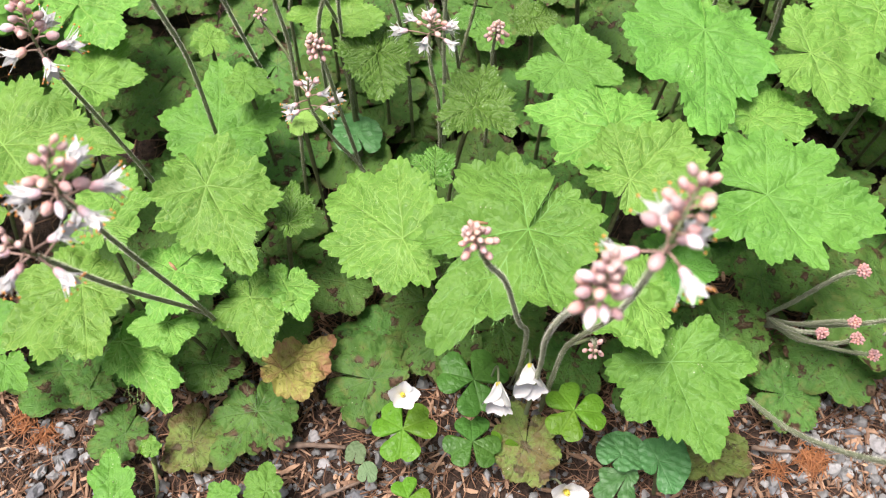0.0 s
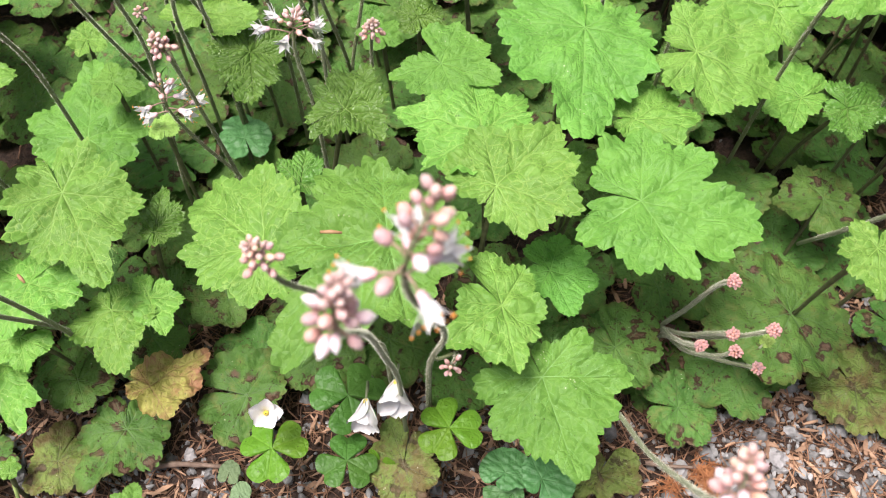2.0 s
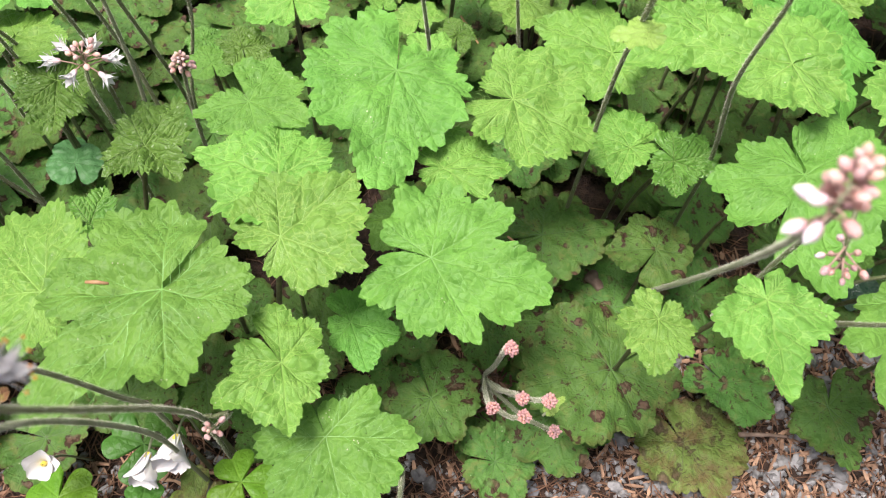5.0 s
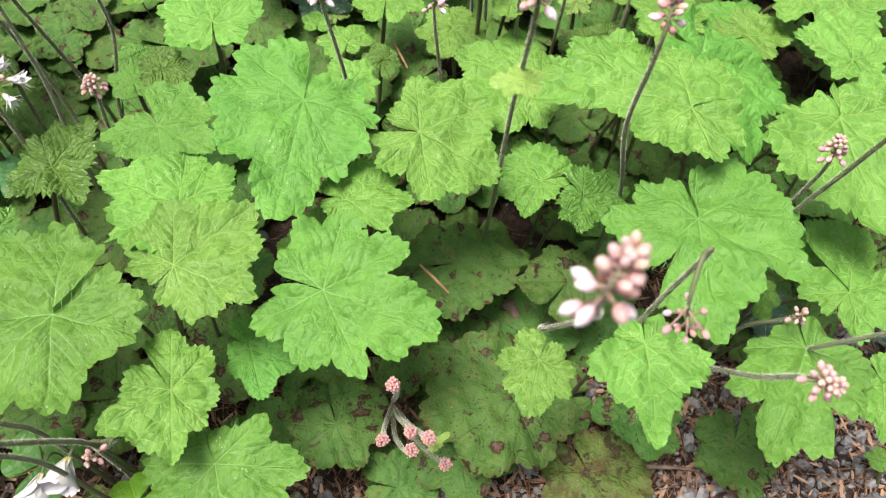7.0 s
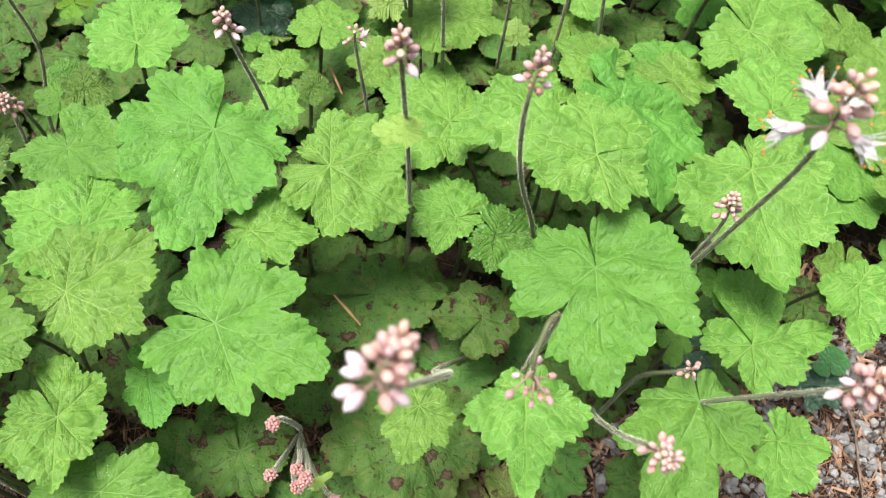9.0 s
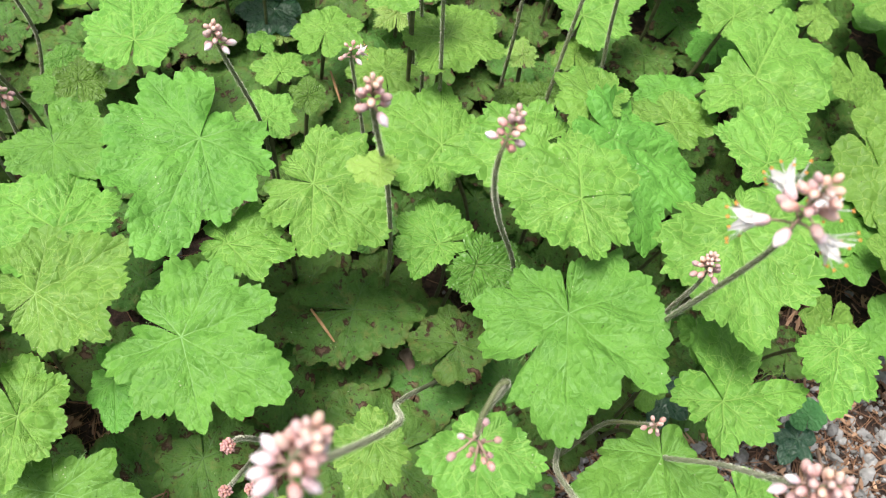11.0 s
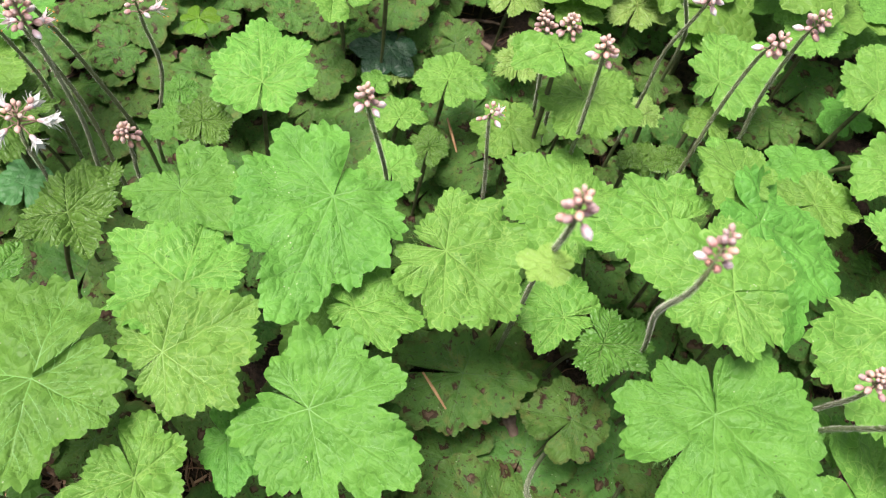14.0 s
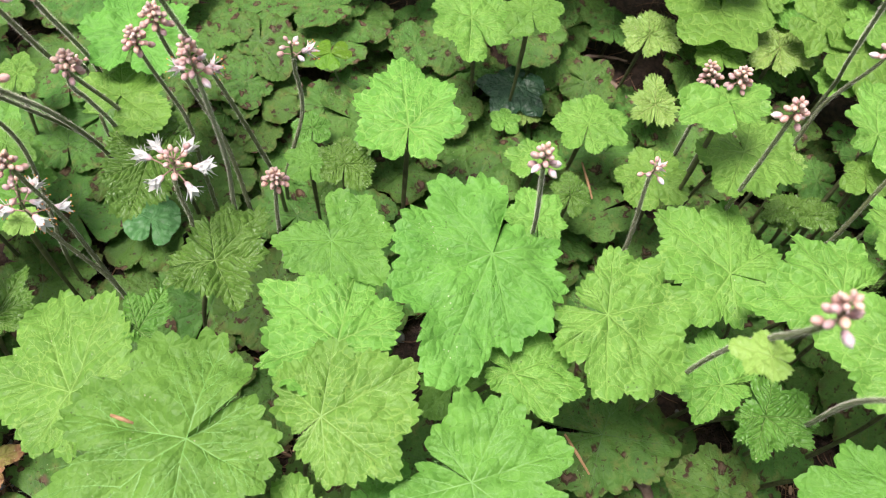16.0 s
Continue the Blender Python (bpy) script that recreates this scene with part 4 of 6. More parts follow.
leaf("old", (0.4011, 0.1908, 0.0210), (7, 2, 161), 0.0395, ((-152, 0.54), (-95, 0.62), (-35, 0.71), (-3, 0.76), (27, 0.98), (63, 0.73), (116, 0.79), (150, 1.00), (161, 0.77)))
leaf("old", (0.4984, 0.3092, 0.0494), (-7, -0, -4), 0.0224, ((-134, 0.90), (-69, 1.00), (-6, 0.78), (57, 0.82), (134, 0.98)))
leaf("lime", (0.4194, 0.2855, 0.1098), (7, -0, -178), 0.0195, ((-114, 0.59), (-49, 0.62), (1, 1.00), (60, 0.65), (114, 0.58)))
leaf("round", (0.5221, 0.2770, 0.0299), (-7, -1, -10), 0.0141, ((-139, 0.76), (-74, 0.94), (-9, 0.94), (60, 0.59), (139, 1.00)))
leaf("fresh", (0.4896, 0.1835, 0.0211), (-7, 0, 3), 0.0101, ((-114, 0.83), (-66, 0.87), (-5, 0.86), (71, 1.00), (114, 0.86)))
leaf("fresh", (-0.1832, 0.0891, 0.0374), (-7, -0, -2), 0.0336, ((-74, 0.39), (-22, 0.63), (17, 1.00), (45, 0.72), (74, 0.31)))
leaf("fresh", (-0.1003, 0.0972, 0.0273), (-7, -1, -7), 0.0182, ((-112, 0.54), (-46, 0.61), (9, 1.00), (59, 0.87), (112, 0.70)))
leaf("fresh", (-0.1253, 0.0966, 0.0223), (-7, -1, -8), 0.0112, ((-111, 0.89), (-63, 0.88), (5, 0.74), (62, 1.00), (111, 0.86)))
leaf("lime", (-0.1667, 0.1185, 0.0320), (-7, -1, -11), 0.0104, ((-101, 0.44), (-31, 0.66), (22, 1.00), (57, 0.95), (101, 0.56)))
leaf("round", (0.1066, 0.1083, 0.0201), (-6, -4, -32), 0.0233, ((-154, 0.79), (-94, 0.29), (73, 0.25), (114, 0.70), (154, 1.00)))
leaf("round", (0.1215, 0.1127, 0.0361), (-7, -2, -15), 0.0202, ((-146, 0.98), (-89, 0.91), (-28, 1.00), (39, 0.67), (146, 0.52)))
leaf("round", (0.1028, 0.1178, 0.0280), (-4, -5, -53), 0.0153, ((-133, 0.66), (-56, 0.97), (7, 1.00), (79, 0.96), (133, 0.97)))
leaf("sage", (-0.0513, 0.1221, 0.0170), (-7, -1, -10), 0.0078, ((-142, 1.00), (-80, 0.77), (13, 0.90), (84, 0.81), (142, 0.98)))
leaf("sage", (-0.0441, 0.1106, 0.0171), (-7, -0, -4), 0.0071, ((-139, 1.00), (-76, 0.84), (1, 0.91), (77, 0.79), (139, 1.00)))
leaf("round", (-0.0584, 0.3323, 0.0389), (-6, 3, 23), 0.0226, ((-156, 0.89), (-116, 0.77), (-54, 0.79), (-11, 1.00), (18, 0.96), (64, 0.75), (141, 0.76)))
leaf("ivy", (0.4290, 0.2740, 0.0303), (-7, 0, 170), 0.0250, ((-125, 0.62), (-62, 0.86), (0, 1.00), (60, 0.84), (124, 0.60)))
leaf("ivy", (0.5170, 0.2620, 0.0250), (-5, 3, 150), 0.0200, ((-125, 0.62), (-62, 0.86), (0, 1.00), (60, 0.84), (124, 0.60)))
leaf("ivy", (0.1300, 0.4990, 0.0420), (6, 2, 165), 0.0310, ((-120, 0.60), (-64, 0.92), (0, 1.00), (62, 0.90), (122, 0.62)))
leaf("lime", (0.3104, 0.3558, 0.1502), (4, 8, 127), 0.0526, ((-170, 0.53), (-143, 0.67), (-131, 0.69), (-110, 0.61), (-84, 0.74), (-62, 0.61), (-38, 0.68), (-15, 1.00), (-5, 0.90), (14, 0.66), (45, 0.44), (97, 0.28)))


# ---- flower stalks ----
def lathe(profile, sides=9, ribs=0.0):
    """A turned shape along +z from (radius, height) pairs."""
    verts, faces = [], []
    for r, z in profile:
        for k in range(sides):
            a = 2 * math.pi * k / sides
            rr = r * (1 + ribs * math.cos(5 * a))
            verts.append((rr * math.cos(a), rr * math.sin(a), z))
    for i in range(len(profile) - 1):
        for k in range(sides):
            a, b = i * sides + k, i * sides + (k + 1) % sides
            faces.append((a, b, b + sides, a + sides))
    return verts, faces


def mesh_only(name, verts, faces, material):
    data = bpy.data.meshes.new(name)
    data.from_pydata([tuple(v) for v in verts], [], faces)
    data.materials.append(material)
    data.shade_smooth()
    return data


BUD_SHAPE = [(0.06, 0.0), (0.22, 0.06), (0.33, 0.20), (0.38, 0.42), (0.37, 0.62), (0.30, 0.80), (0.20, 0.93), (0.03, 1.02)]
LONG_SHAPE = [(0.05, 0.0), (0.20, 0.10), (0.28, 0.35), (0.30, 0.60), (0.22, 0.80), (0.10, 0.95), (0.01, 1.05)]
bud_mesh = mesh_only("bud", *lathe(BUD_SHAPE, 10, 0.06), BUD)
ball_mesh = mesh_only("bud", *lathe(BUD_SHAPE, 9, 0.05), BUD_BALL)
tight_mesh = mesh_only("bud", *lathe(BUD_SHAPE, 9, 0.05), BUD_TIGHT)
opening_mesh = mesh_only("bud", *lathe(LONG_SHAPE, 10, 0.08), PETAL)


def broad_petal(steps=9):
    """A broad blunt petal from the origin along +z, cupped round its flower's axis."""
    verts, faces = [], []
    for i in range(steps + 1):
        t = i / steps
        w = 0.36 * (0.22 + 0.78 * math.sin(min(1.0, t * 1.25) * math.pi / 2)) * math.sqrt(max(0.0, 1 - max(0.0, (t - 0.62) / 0.38) ** 2.4) * 0.97 + 0.03)
        for k in (-1, -0.66, -0.33, 0, 0.33, 0.66, 1):
            verts.append((0.10 * t + 0.10 * t * t - 0.45 * w * k * k, w * k, t - 0.03 * math.cos(3 * k) * t ** 6))
    for i in range(steps):
        for k in range(6):
            a = i * 7 + k
            faces.append((a, a + 1, a + 8, a + 7))
    return verts, faces


def petal_data(length, width, curl, tip=0.25, steps=7):
    """A thin cupped petal from the origin along +z, bending away from the axis towards +x."""
    verts, faces = [], []
    for i in range(steps + 1):
        t = i / steps
        w = width * (math.sin(math.pi * min(0.97, 0.12 + 0.88 * t) ** 0.9) * (1 - tip) + tip * (1 - t))
        x, z = length * curl * t * t, length * t * (1 - 0.25 * curl * t)
        for k in (-1, -0.5, 0, 0.5, 1):
            verts.append((x + 0.12 * w * k * k, w * k, z))
    for i in range(steps):
        for k in range(4):
            a = i * 5 + k
            faces.append((a, a + 1, a + 6, a + 5))
    return verts, faces


petal_mesh = mesh_only("petal", *petal_data(0.66, 0.14, 0.75, 0.1), PETAL)
petal_white_mesh = mesh_only("petal", *petal_data(0.70, 0.19, 0.55, 0.12), PETAL_WHITE)


def filament_mesh():
    rng = random.Random(3)
    pieces = []
    for k in range(10):
        a, spread = 2 * math.pi * k / 10, rng.uniform(0.35, 0.85)
        end = (math.cos(a) * spread, math.sin(a) * spread, rng.uniform(0.85, 1.25))
        pieces.append(tube_data([(0, 0, 0.1), (end[0] * 0.4, end[1] * 0.4, 0.6), end], [0.022, 0.018, 0.014], 4))
    return mesh_only("stamen", *joined(pieces), PETAL_WHITE)


def anther_mesh():
    rng = random.Random(3)
    pieces = []
    for k in range(10):
        a, spread = 2 * math.pi * k / 10, rng.uniform(0.35, 0.85)
        end = Vector((math.cos(a) * spread, math.sin(a) * spread, rng.uniform(0.85, 1.25)))
        v, f = lathe([(0.01, -0.05), (0.045, -0.025), (0.05, 0.015), (0.01, 0.055)], 6)
        pieces.append(([Vector(p) + end for p in v], f))
    return mesh_only("anther", *joined(pieces), ANTHER)


stamens, anthers = filament_mesh(), anther_mesh()


def turned(at, way, size, spin=0.0):
    turn = Vector(way).to_track_quat("Z", "Y").to_matrix().to_4x4()
    return Matrix.Translation(at) @ turn @ Matrix.Rotation(spin, 4, "Z") @ Matrix.Diagonal((size, size, size, 1))


def star_flower(parent, at, way, size, rng, white, ripe=True):
    """An open flower: five narrow petals, ten long stamens."""
    flower = new("flower", opening_mesh)
    flower.matrix_world = turned(at, way, size * 0.5, rng.uniform(0, 6))
    flower.parent = parent
    for k in range(5):
        petal = new("petal", petal_white_mesh if white else petal_mesh)
        petal.matrix_world = Matrix.Scale(1 / 0.5, 4) @ Matrix.Rotation(2 * math.pi * k / 5 + rng.uniform(-0.2, 0.2), 4, "Z") @ Matrix.Translation((0.05, 0, 0.26)) @ Matrix.Diagonal((1, 1, rng.uniform(0.85, 1.1), 1))
        petal.parent = flower
    for data in (stamens, anthers) if ripe else (stamens,):
        part = new("anther" if data is anthers else "stamen", data)
        part.matrix_world = Matrix.Scale(0.78 / 0.5, 4)
        part.parent = flower
        tagged(part, "orange anthers" if data is anthers else "thin white stamens", kind="stuff")


HEADS = {  # buds, open flowers, bud size, longest pedicel, head length, mesh
    "mixed": (18, 4, 0.0046, 0.0066, 0.026, bud_mesh),
    "open": (7, 6, 0.0042, 0.0090, 0.026, bud_mesh),
    "white": (11, 7, 0.0040, 0.0115, 0.010, bud_mesh),
    "buds": (17, 0, 0.0038, 0.0033, 0.0135, bud_mesh),
    "few": (7, 1, 0.0034, 0.0055, 0.014, bud_mesh),
    "spray": (13, 0, 0.0031, 0.0085, 0.013, bud_mesh),
    "tight": (28, 0, 0.0032, 0.0040, 0.011, bud_mesh),
    "pink": (26, 2, 0.0035, 0.0045, 0.022, bud_mesh),
    "large": (30, 0, 0.0042, 0.0040, 0.018, bud_mesh),
    "small": (9, 0, 0.0028, 0.0032, 0.009, bud_mesh),
    "ball": (34, 0, 0.0019, 0.0018, 0.004, ball_mesh),
}
HEAD_LABEL = {
    "mixed": "hairy foamflower stalk with pink buds and open white flowers",
    "open": "hairy foamflower stalk with open white starry flowers",
    "white": "foamflower stalk with a loose head of white flowers",
    "buds": "dark hairy foamflower stalk with pale pink buds",
    "few": "foamflower stalk with a few pale pink buds",
    "spray": "bent foamflower stalk with a loose spray of pink buds",
    "tight": "foamflower stalk with a dense cluster of pink buds",
    "pink": "foamflower stalk with deep pink buds and opening flowers",
    "large": "bent foamflower stalk with a thick head of pink buds",
    "small": "short foamflower stalk with a tiny cluster of buds",
    "ball": "young foamflower stalk lying low with a tight reddish bud ball",
}
stalk_count = 0


def smooth_line(points, count):
    """A smooth curve through all the points."""
    pts = [Vector(p) for p in points]
    ext = [pts[0] * 2 - pts[1], *pts, pts[-1] * 2 - pts[-2]]
    out = []
    for i in range(len(pts) - 1):
        a, b, c, d = ext[i:i + 4]
        for k in range(count):
            t = k / count
            out.append(0.5 * (2 * b + (c - a) * t + (2 * a - 5 * b + 4 * c - d) * t * t + (3 * b - a - 3 * c + d) * t ** 3))
    out.append(pts[-1])
    return out


def stalk(style, *points):
    global stalk_count
    stalk_count += 1
    rng = random.Random(stalk_count)
    count, opened, bud_size, reach, longest, mesh = HEADS[style]
    pts = [Vector(p) for p in points]
    low = pts[-1]
    way = low - pts[-2]
    foot = low + Vector((way.x, way.y, 0)) * 0.25
    foot.z = ground_height(foot.x, foot.y) - 0.003
    line = smooth_line([*pts, low.lerp(foot, 0.5) + Vector((way.x, way.y, 0)) * 0.06, foot], 7)
    line.reverse()
    length = [0.0]
    for a, b in zip(line, line[1:]):
        length.append(length[-1] + (b - a).length)
    total = length[-1]
    head = min((pts[0] - pts[1]).length + 0.01, longest)
    radii = [0.00135 - 0.00050 * (s / total) - (0.0003 if s > total - head else 0) for s in length]
    thing = new("foamflower_stalk")
    thing.location = foot
    tagged(thing, HEAD_LABEL[style], "flower stalk", "foamflower stalks")
    bpy.context.view_layer.update()
    pieces = [tube_data(line, radii, 8)]

    def along(s):
        s = min(max(s, 0.0), total)
        i = max(k for k in range(len(length)) if length[k] <= s + 1e-9)
        i = min(i, len(line) - 2)
        t = (s - length[i]) / max(1e-9, length[i + 1] - length[i])
        return line[i].lerp(line[i + 1], t), (line[i + 1] - line[i]).normalized()

    placed, pedicels = [], []
    amount = count + opened
    for k in range(amount):
        f = (k + 0.5) / amount  # 0 at the lowest flower, 1 at the tip
        at, up = along(total - head * (1 - f ** 0.8))
        if style == "ball":
            z = 1 - 1.75 * f
            phi = k * 2.4
            ring = math.sqrt(max(0.0, 1 - z * z))
            side = up.orthogonal().normalized()
            out = (up * z + ring * (math.cos(phi) * side + math.sin(phi) * up.cross(side))).normalized()
            end = along(total)[0] + out * rng.uniform(0.0019, 0.0027)
            placed.append((end - out * 0.0008, out, bud_size * rng.uniform(0.85, 1.15), False))
            continue
        side = up.orthogonal().normalized()
        phi = k * 2.4 + rng.uniform(-0.3, 0.3)
        out = math.cos(phi) * side + math.sin(phi) * up.cross(side)
        lean = (out + up * (0.15 + 0.9 * f) + Vector((0, 0, -0.25 * (1 - f)))).normalized()
        stretch = reach * (1 - 0.72 * f) * rng.uniform(0.75, 1.2)
        end = at + lean * stretch
        nod = (lean + Vector((0, 0, -0.5 * (1 - f))) + out * 0.2).normalized()
        pedicels.append(tube_data([at, at.lerp(end, 0.55) + up * 0.0004, end], [0.00045, 0.00038, 0.00036], 5))
        placed.append((end, nod, bud_size * (1.12 - 0.42 * f) * rng.uniform(0.88, 1.12), k < opened))
    inv = Matrix.Translation(-foot)
    verts, faces = joined(pieces)
    stem = mesh_object("stem", [tuple(inv @ Vector(v)) for v in verts], faces, STEM if style not in ("large", "ball", "pink") else STEM_GREEN)
    stem.parent = thing
    for verts, faces in pedicels:
        mesh_object("pedicel", [tuple(inv @ Vector(v)) for v in verts], faces, PEDICEL).parent = thing
    # short pale hairs
    hairs = []
    for _ in range(int(min(3000, total * 13000))):
        s = rng.uniform(0.25 * total, total - head * 0.8)
        p, up = along(s)
        side = up.orthogonal().normalized()
        a = rng.uniform(0, 6.283)
        out = math.cos(a) * side + math.sin(a) * up.cross(side)
        root = p + out * 0.0009
        tip = root + (out + up * rng.uniform(-0.4, 0.4)).normalized() * rng.uniform(0.0004, 0.0012)
        wide = up.cross(out) * 0.00004
        hairs.append(([root - wide, root + wide, tip], [(0, 1, 2)]))
    verts, faces = joined(hairs)
    fuzz = mesh_object("hairs", [tuple(inv @ Vector(v)) for v in verts], faces, HAIR)
    fuzz.parent = thing
    tagged(fuzz, "short pale hairs", kind="stuff")
    for order, (end, nod, size, open_now) in enumerate(placed):
        rank = order / len(placed)
        local = inv @ end
        if open_now:
            star_flower(thing, local, nod, size * (2.3 if style == "white" else 2.4), rng, style in ("white", "mixed", "open"), style != "white")
            continue
        late = style not in ("ball", "tight", "small") and rng.random() < 0.55 - 1.1 * rank
        bud = new("bud", opening_mesh if late else (tight_mesh if style != "ball" and rng.random() < rank * (1.6 if style == "tight" else 1.0) - 0.2 else mesh))
        bud.matrix_world = turned(local, nod, size * (1.25 if late else 1.0), rng.uniform(0, 6))
        bud.parent = thing


stalk("mixed", (-0.1126, 0.1364, 0.3159), (-0.1158, 0.1327, 0.2960), (-0.1327, 0.1654, 0.1823), (-0.1273, 0.1794, 0.0893))
stalk("open", (-0.1284, 0.1170, 0.2962), (-0.1286, 0.1214, 0.2761), (-0.1394, 0.1540, 0.1790), (-0.1288, 0.1815, 0.0843))
stalk("mixed", (-0.1682, 0.2419, 0.2645), (-0.1640, 0.2301, 0.2447), (-0.1690, 0.2485, 0.1716), (-0.1637, 0.2530, 0.1084))
stalk("buds", (-0.1241, 0.2575, 0.2743), (-0.1190, 0.2499, 0.2544), (-0.1280, 0.2799, 0.1786), (-0.1348, 0.2917, 0.0978))
stalk("buds", (-0.1175, 0.3241, 0.2034), (-0.1141, 0.3166, 0.1835), (-0.1202, 0.3666, 0.0568))
stalk("small", (-0.1199, 0.3924, 0.0915), (-0.1214, 0.3993, 0.0714), (-0.1041, 0.3764, 0.0667))
stalk("tight", (-0.0633, 0.2789, 0.1967), (-0.0598, 0.2796, 0.1767), (-0.0571, 0.2827, 0.1369), (-0.0496, 0.2797, 0.0780))
stalk("open", (-0.0706, 0.2827, 0.1624), (-0.0716, 0.2786, 0.1425), (-0.0627, 0.2784, 0.1131), (-0.0478, 0.2777, 0.0780))
stalk("buds", (-0.0847, 0.3033, 0.2237), (-0.0824, 0.2975, 0.2038), (-0.0825, 0.3043, 0.1489), (-0.0886, 0.2925, 0.0578))
stalk("white", (-0.0060, 0.3122, 0.1722), (-0.0076, 0.3084, 0.1523), (-0.0049, 0.3062, 0.1285), (-0.0023, 0.3026, 0.1077))
stalk("tight", (0.0318, 0.3319, 0.1473), (0.0296, 0.3336, 0.1273), (0.0290, 0.3305, 0.0973))
stalk("tight", (-0.0497, 0.3239, 0.2139), (-0.0533, 0.3220, 0.1940), (-0.0571, 0.3311, 0.1665), (-0.0600, 0.3427, 0.1171))
stalk("tight", (-0.0365, 0.3518, 0.2023), (-0.0352, 0.3520, 0.1823), (-0.0272, 0.3559, 0.1309), (-0.0225, 0.3497, 0.0971))
stalk("tight", (-0.0166, 0.3447, 0.2331), (-0.0178, 0.3463, 0.2131), (-0.0156, 0.3510, 0.1775), (-0.0055, 0.3526, 0.1227), (0.0044, 0.3439, 0.0771))
stalk("pink", (0.0014, 0.3345, 0.2321), (0.0028, 0.3344, 0.2121), (0.0007, 0.3405, 0.1311), (0.0008, 0.3354, 0.0872))
stalk("buds", (-0.0042, 0.3293, 0.2833), (0.0016, 0.3289, 0.2633), (-0.0036, 0.3586, 0.1685), (0.0092, 0.3682, 0.0768))
stalk("buds", (-0.0601, 0.3324, 0.2533), (-0.0611, 0.3330, 0.2333), (-0.0948, 0.3806, 0.1166))
stalk("buds", (-0.0662, 0.3146, 0.2635), (-0.0630, 0.3173, 0.2435), (-0.0692, 0.3365, 0.1802), (-0.0615, 0.3534, 0.1170))
stalk("buds", (-0.0479, 0.2779, 0.2640), (-0.0456, 0.2849, 0.2439), (-0.0661, 0.3174, 0.1697), (-0.0742, 0.3402, 0.0972))
stalk("few", (0.0208, 0.3887, 0.1761), (0.0216, 0.3884, 0.1561), (0.0221, 0.3899, 0.1122), (0.0116, 0.3811, 0.0566))
stalk("buds", (0.1518, 0.3438, 0.2170), (0.1541, 0.3444, 0.1970), (0.1613, 0.3599, 0.1169))
stalk("few", (0.2075, 0.3854, 0.1669), (0.2083, 0.3867, 0.1469), (0.2160, 0.3831, 0.0866))
stalk("tight", (0.2221, 0.4458, 0.1755), (0.2270, 0.4435, 0.1555), (0.2347, 0.4588, 0.0756))
stalk("tight", (0.2362, 0.4392, 0.1859), (0.2365, 0.4393, 0.1659), (0.2434, 0.4449, 0.0758))
stalk("buds", (0.2492, 0.3961, 0.2254), (0.2514, 0.3969, 0.2054), (0.2574, 0.4024, 0.1164))
stalk("buds", (0.3267, 0.4164, 0.2334), (0.3224, 0.4189, 0.2134), (0.3218, 0.4197, 0.1665), (0.3204, 0.4102, 0.1162))
stalk("buds", (0.3052, 0.4728, 0.1964), (0.3023, 0.4721, 0.1764), (0.2976, 0.4782, 0.1327), (0.2980, 0.4751, 0.0954))
stalk("buds", (0.3419, 0.4301, 0.2395), (0.3393, 0.4295, 0.2196), (0.3456, 0.4402, 0.1637), (0.3514, 0.4395, 0.1159))
stalk("buds", (0.2689, 0.4407, 0.2718), (0.2686, 0.4362, 0.2519), (0.3056, 0.5069, 0.1388), (0.3179, 0.5270, 0.0947))
stalk("buds", (0.2382, 0.2653, 0.3096), (0.2394, 0.2650, 0.2896), (0.2433, 0.2892, 0.2012), (0.2467, 0.3002, 0.1177))
stalk("buds", (0.2866, 0.2706, 0.3006), (0.2835, 0.2591, 0.2807), (0.2942, 0.2818, 0.2040), (0.3144, 0.2992, 0.1177))
stalk("tight", (0.3892, 0.2793, 0.2091), (0.3902, 0.2757, 0.1892), (0.3930, 0.2817, 0.1380))
stalk("mixed", (0.3643, 0.2313, 0.3506), (0.3661, 0.2318, 0.3316), (0.3699, 0.2346, 0.3066), (0.3714, 0.2389, 0.2765), (0.3734, 0.2461, 0.2364), (0.3821, 0.2634, 0.1622))
stalk("large", (0.2477, 0.1438, 0.3558), (0.2442, 0.1390, 0.3359), (0.2664, 0.1764, 0.2375), (0.2659, 0.2096, 0.1389), (0.2850, 0.2480, 0.0500), (0.2960, 0.2620, 0.0200))
stalk("spray", (0.2944, 0.1680, 0.2545), (0.2911, 0.1724, 0.2694), (0.2949, 0.1845, 0.2743), (0.2984, 0.1877, 0.2692), (0.3019, 0.1987, 0.1991), (0.3058, 0.2074, 0.1190), (0.3360, 0.2450, 0.0300))
stalk("small", (0.3830, 0.2143, 0.1614), (0.3840, 0.2201, 0.1413), (0.3704, 0.2232, 0.1188))
stalk("large", (0.3952, 0.1678, 0.2955), (0.3906, 0.1709, 0.2755), (0.3998, 0.1937, 0.1945), (0.3956, 0.2079, 0.1340), (0.4300, 0.2400, 0.0300))
stalk("tight", (0.3353, 0.1452, 0.2678), (0.3337, 0.1546, 0.2477), (0.3381, 0.1687, 0.2048), (0.3416, 0.1907, 0.1492), (0.3650, 0.2290, 0.0400))
stalk("ball", (0.1971, 0.1725, 0.1588), (0.1978, 0.1813, 0.1347), (0.1989, 0.1929, 0.0772), (0.1972, 0.2002, 0.0391))
stalk("ball", (0.1933, 0.1599, 0.1118), (0.1935, 0.1705, 0.0872), (0.1948, 0.1856, 0.0589), (0.1970, 0.1978, 0.0391))
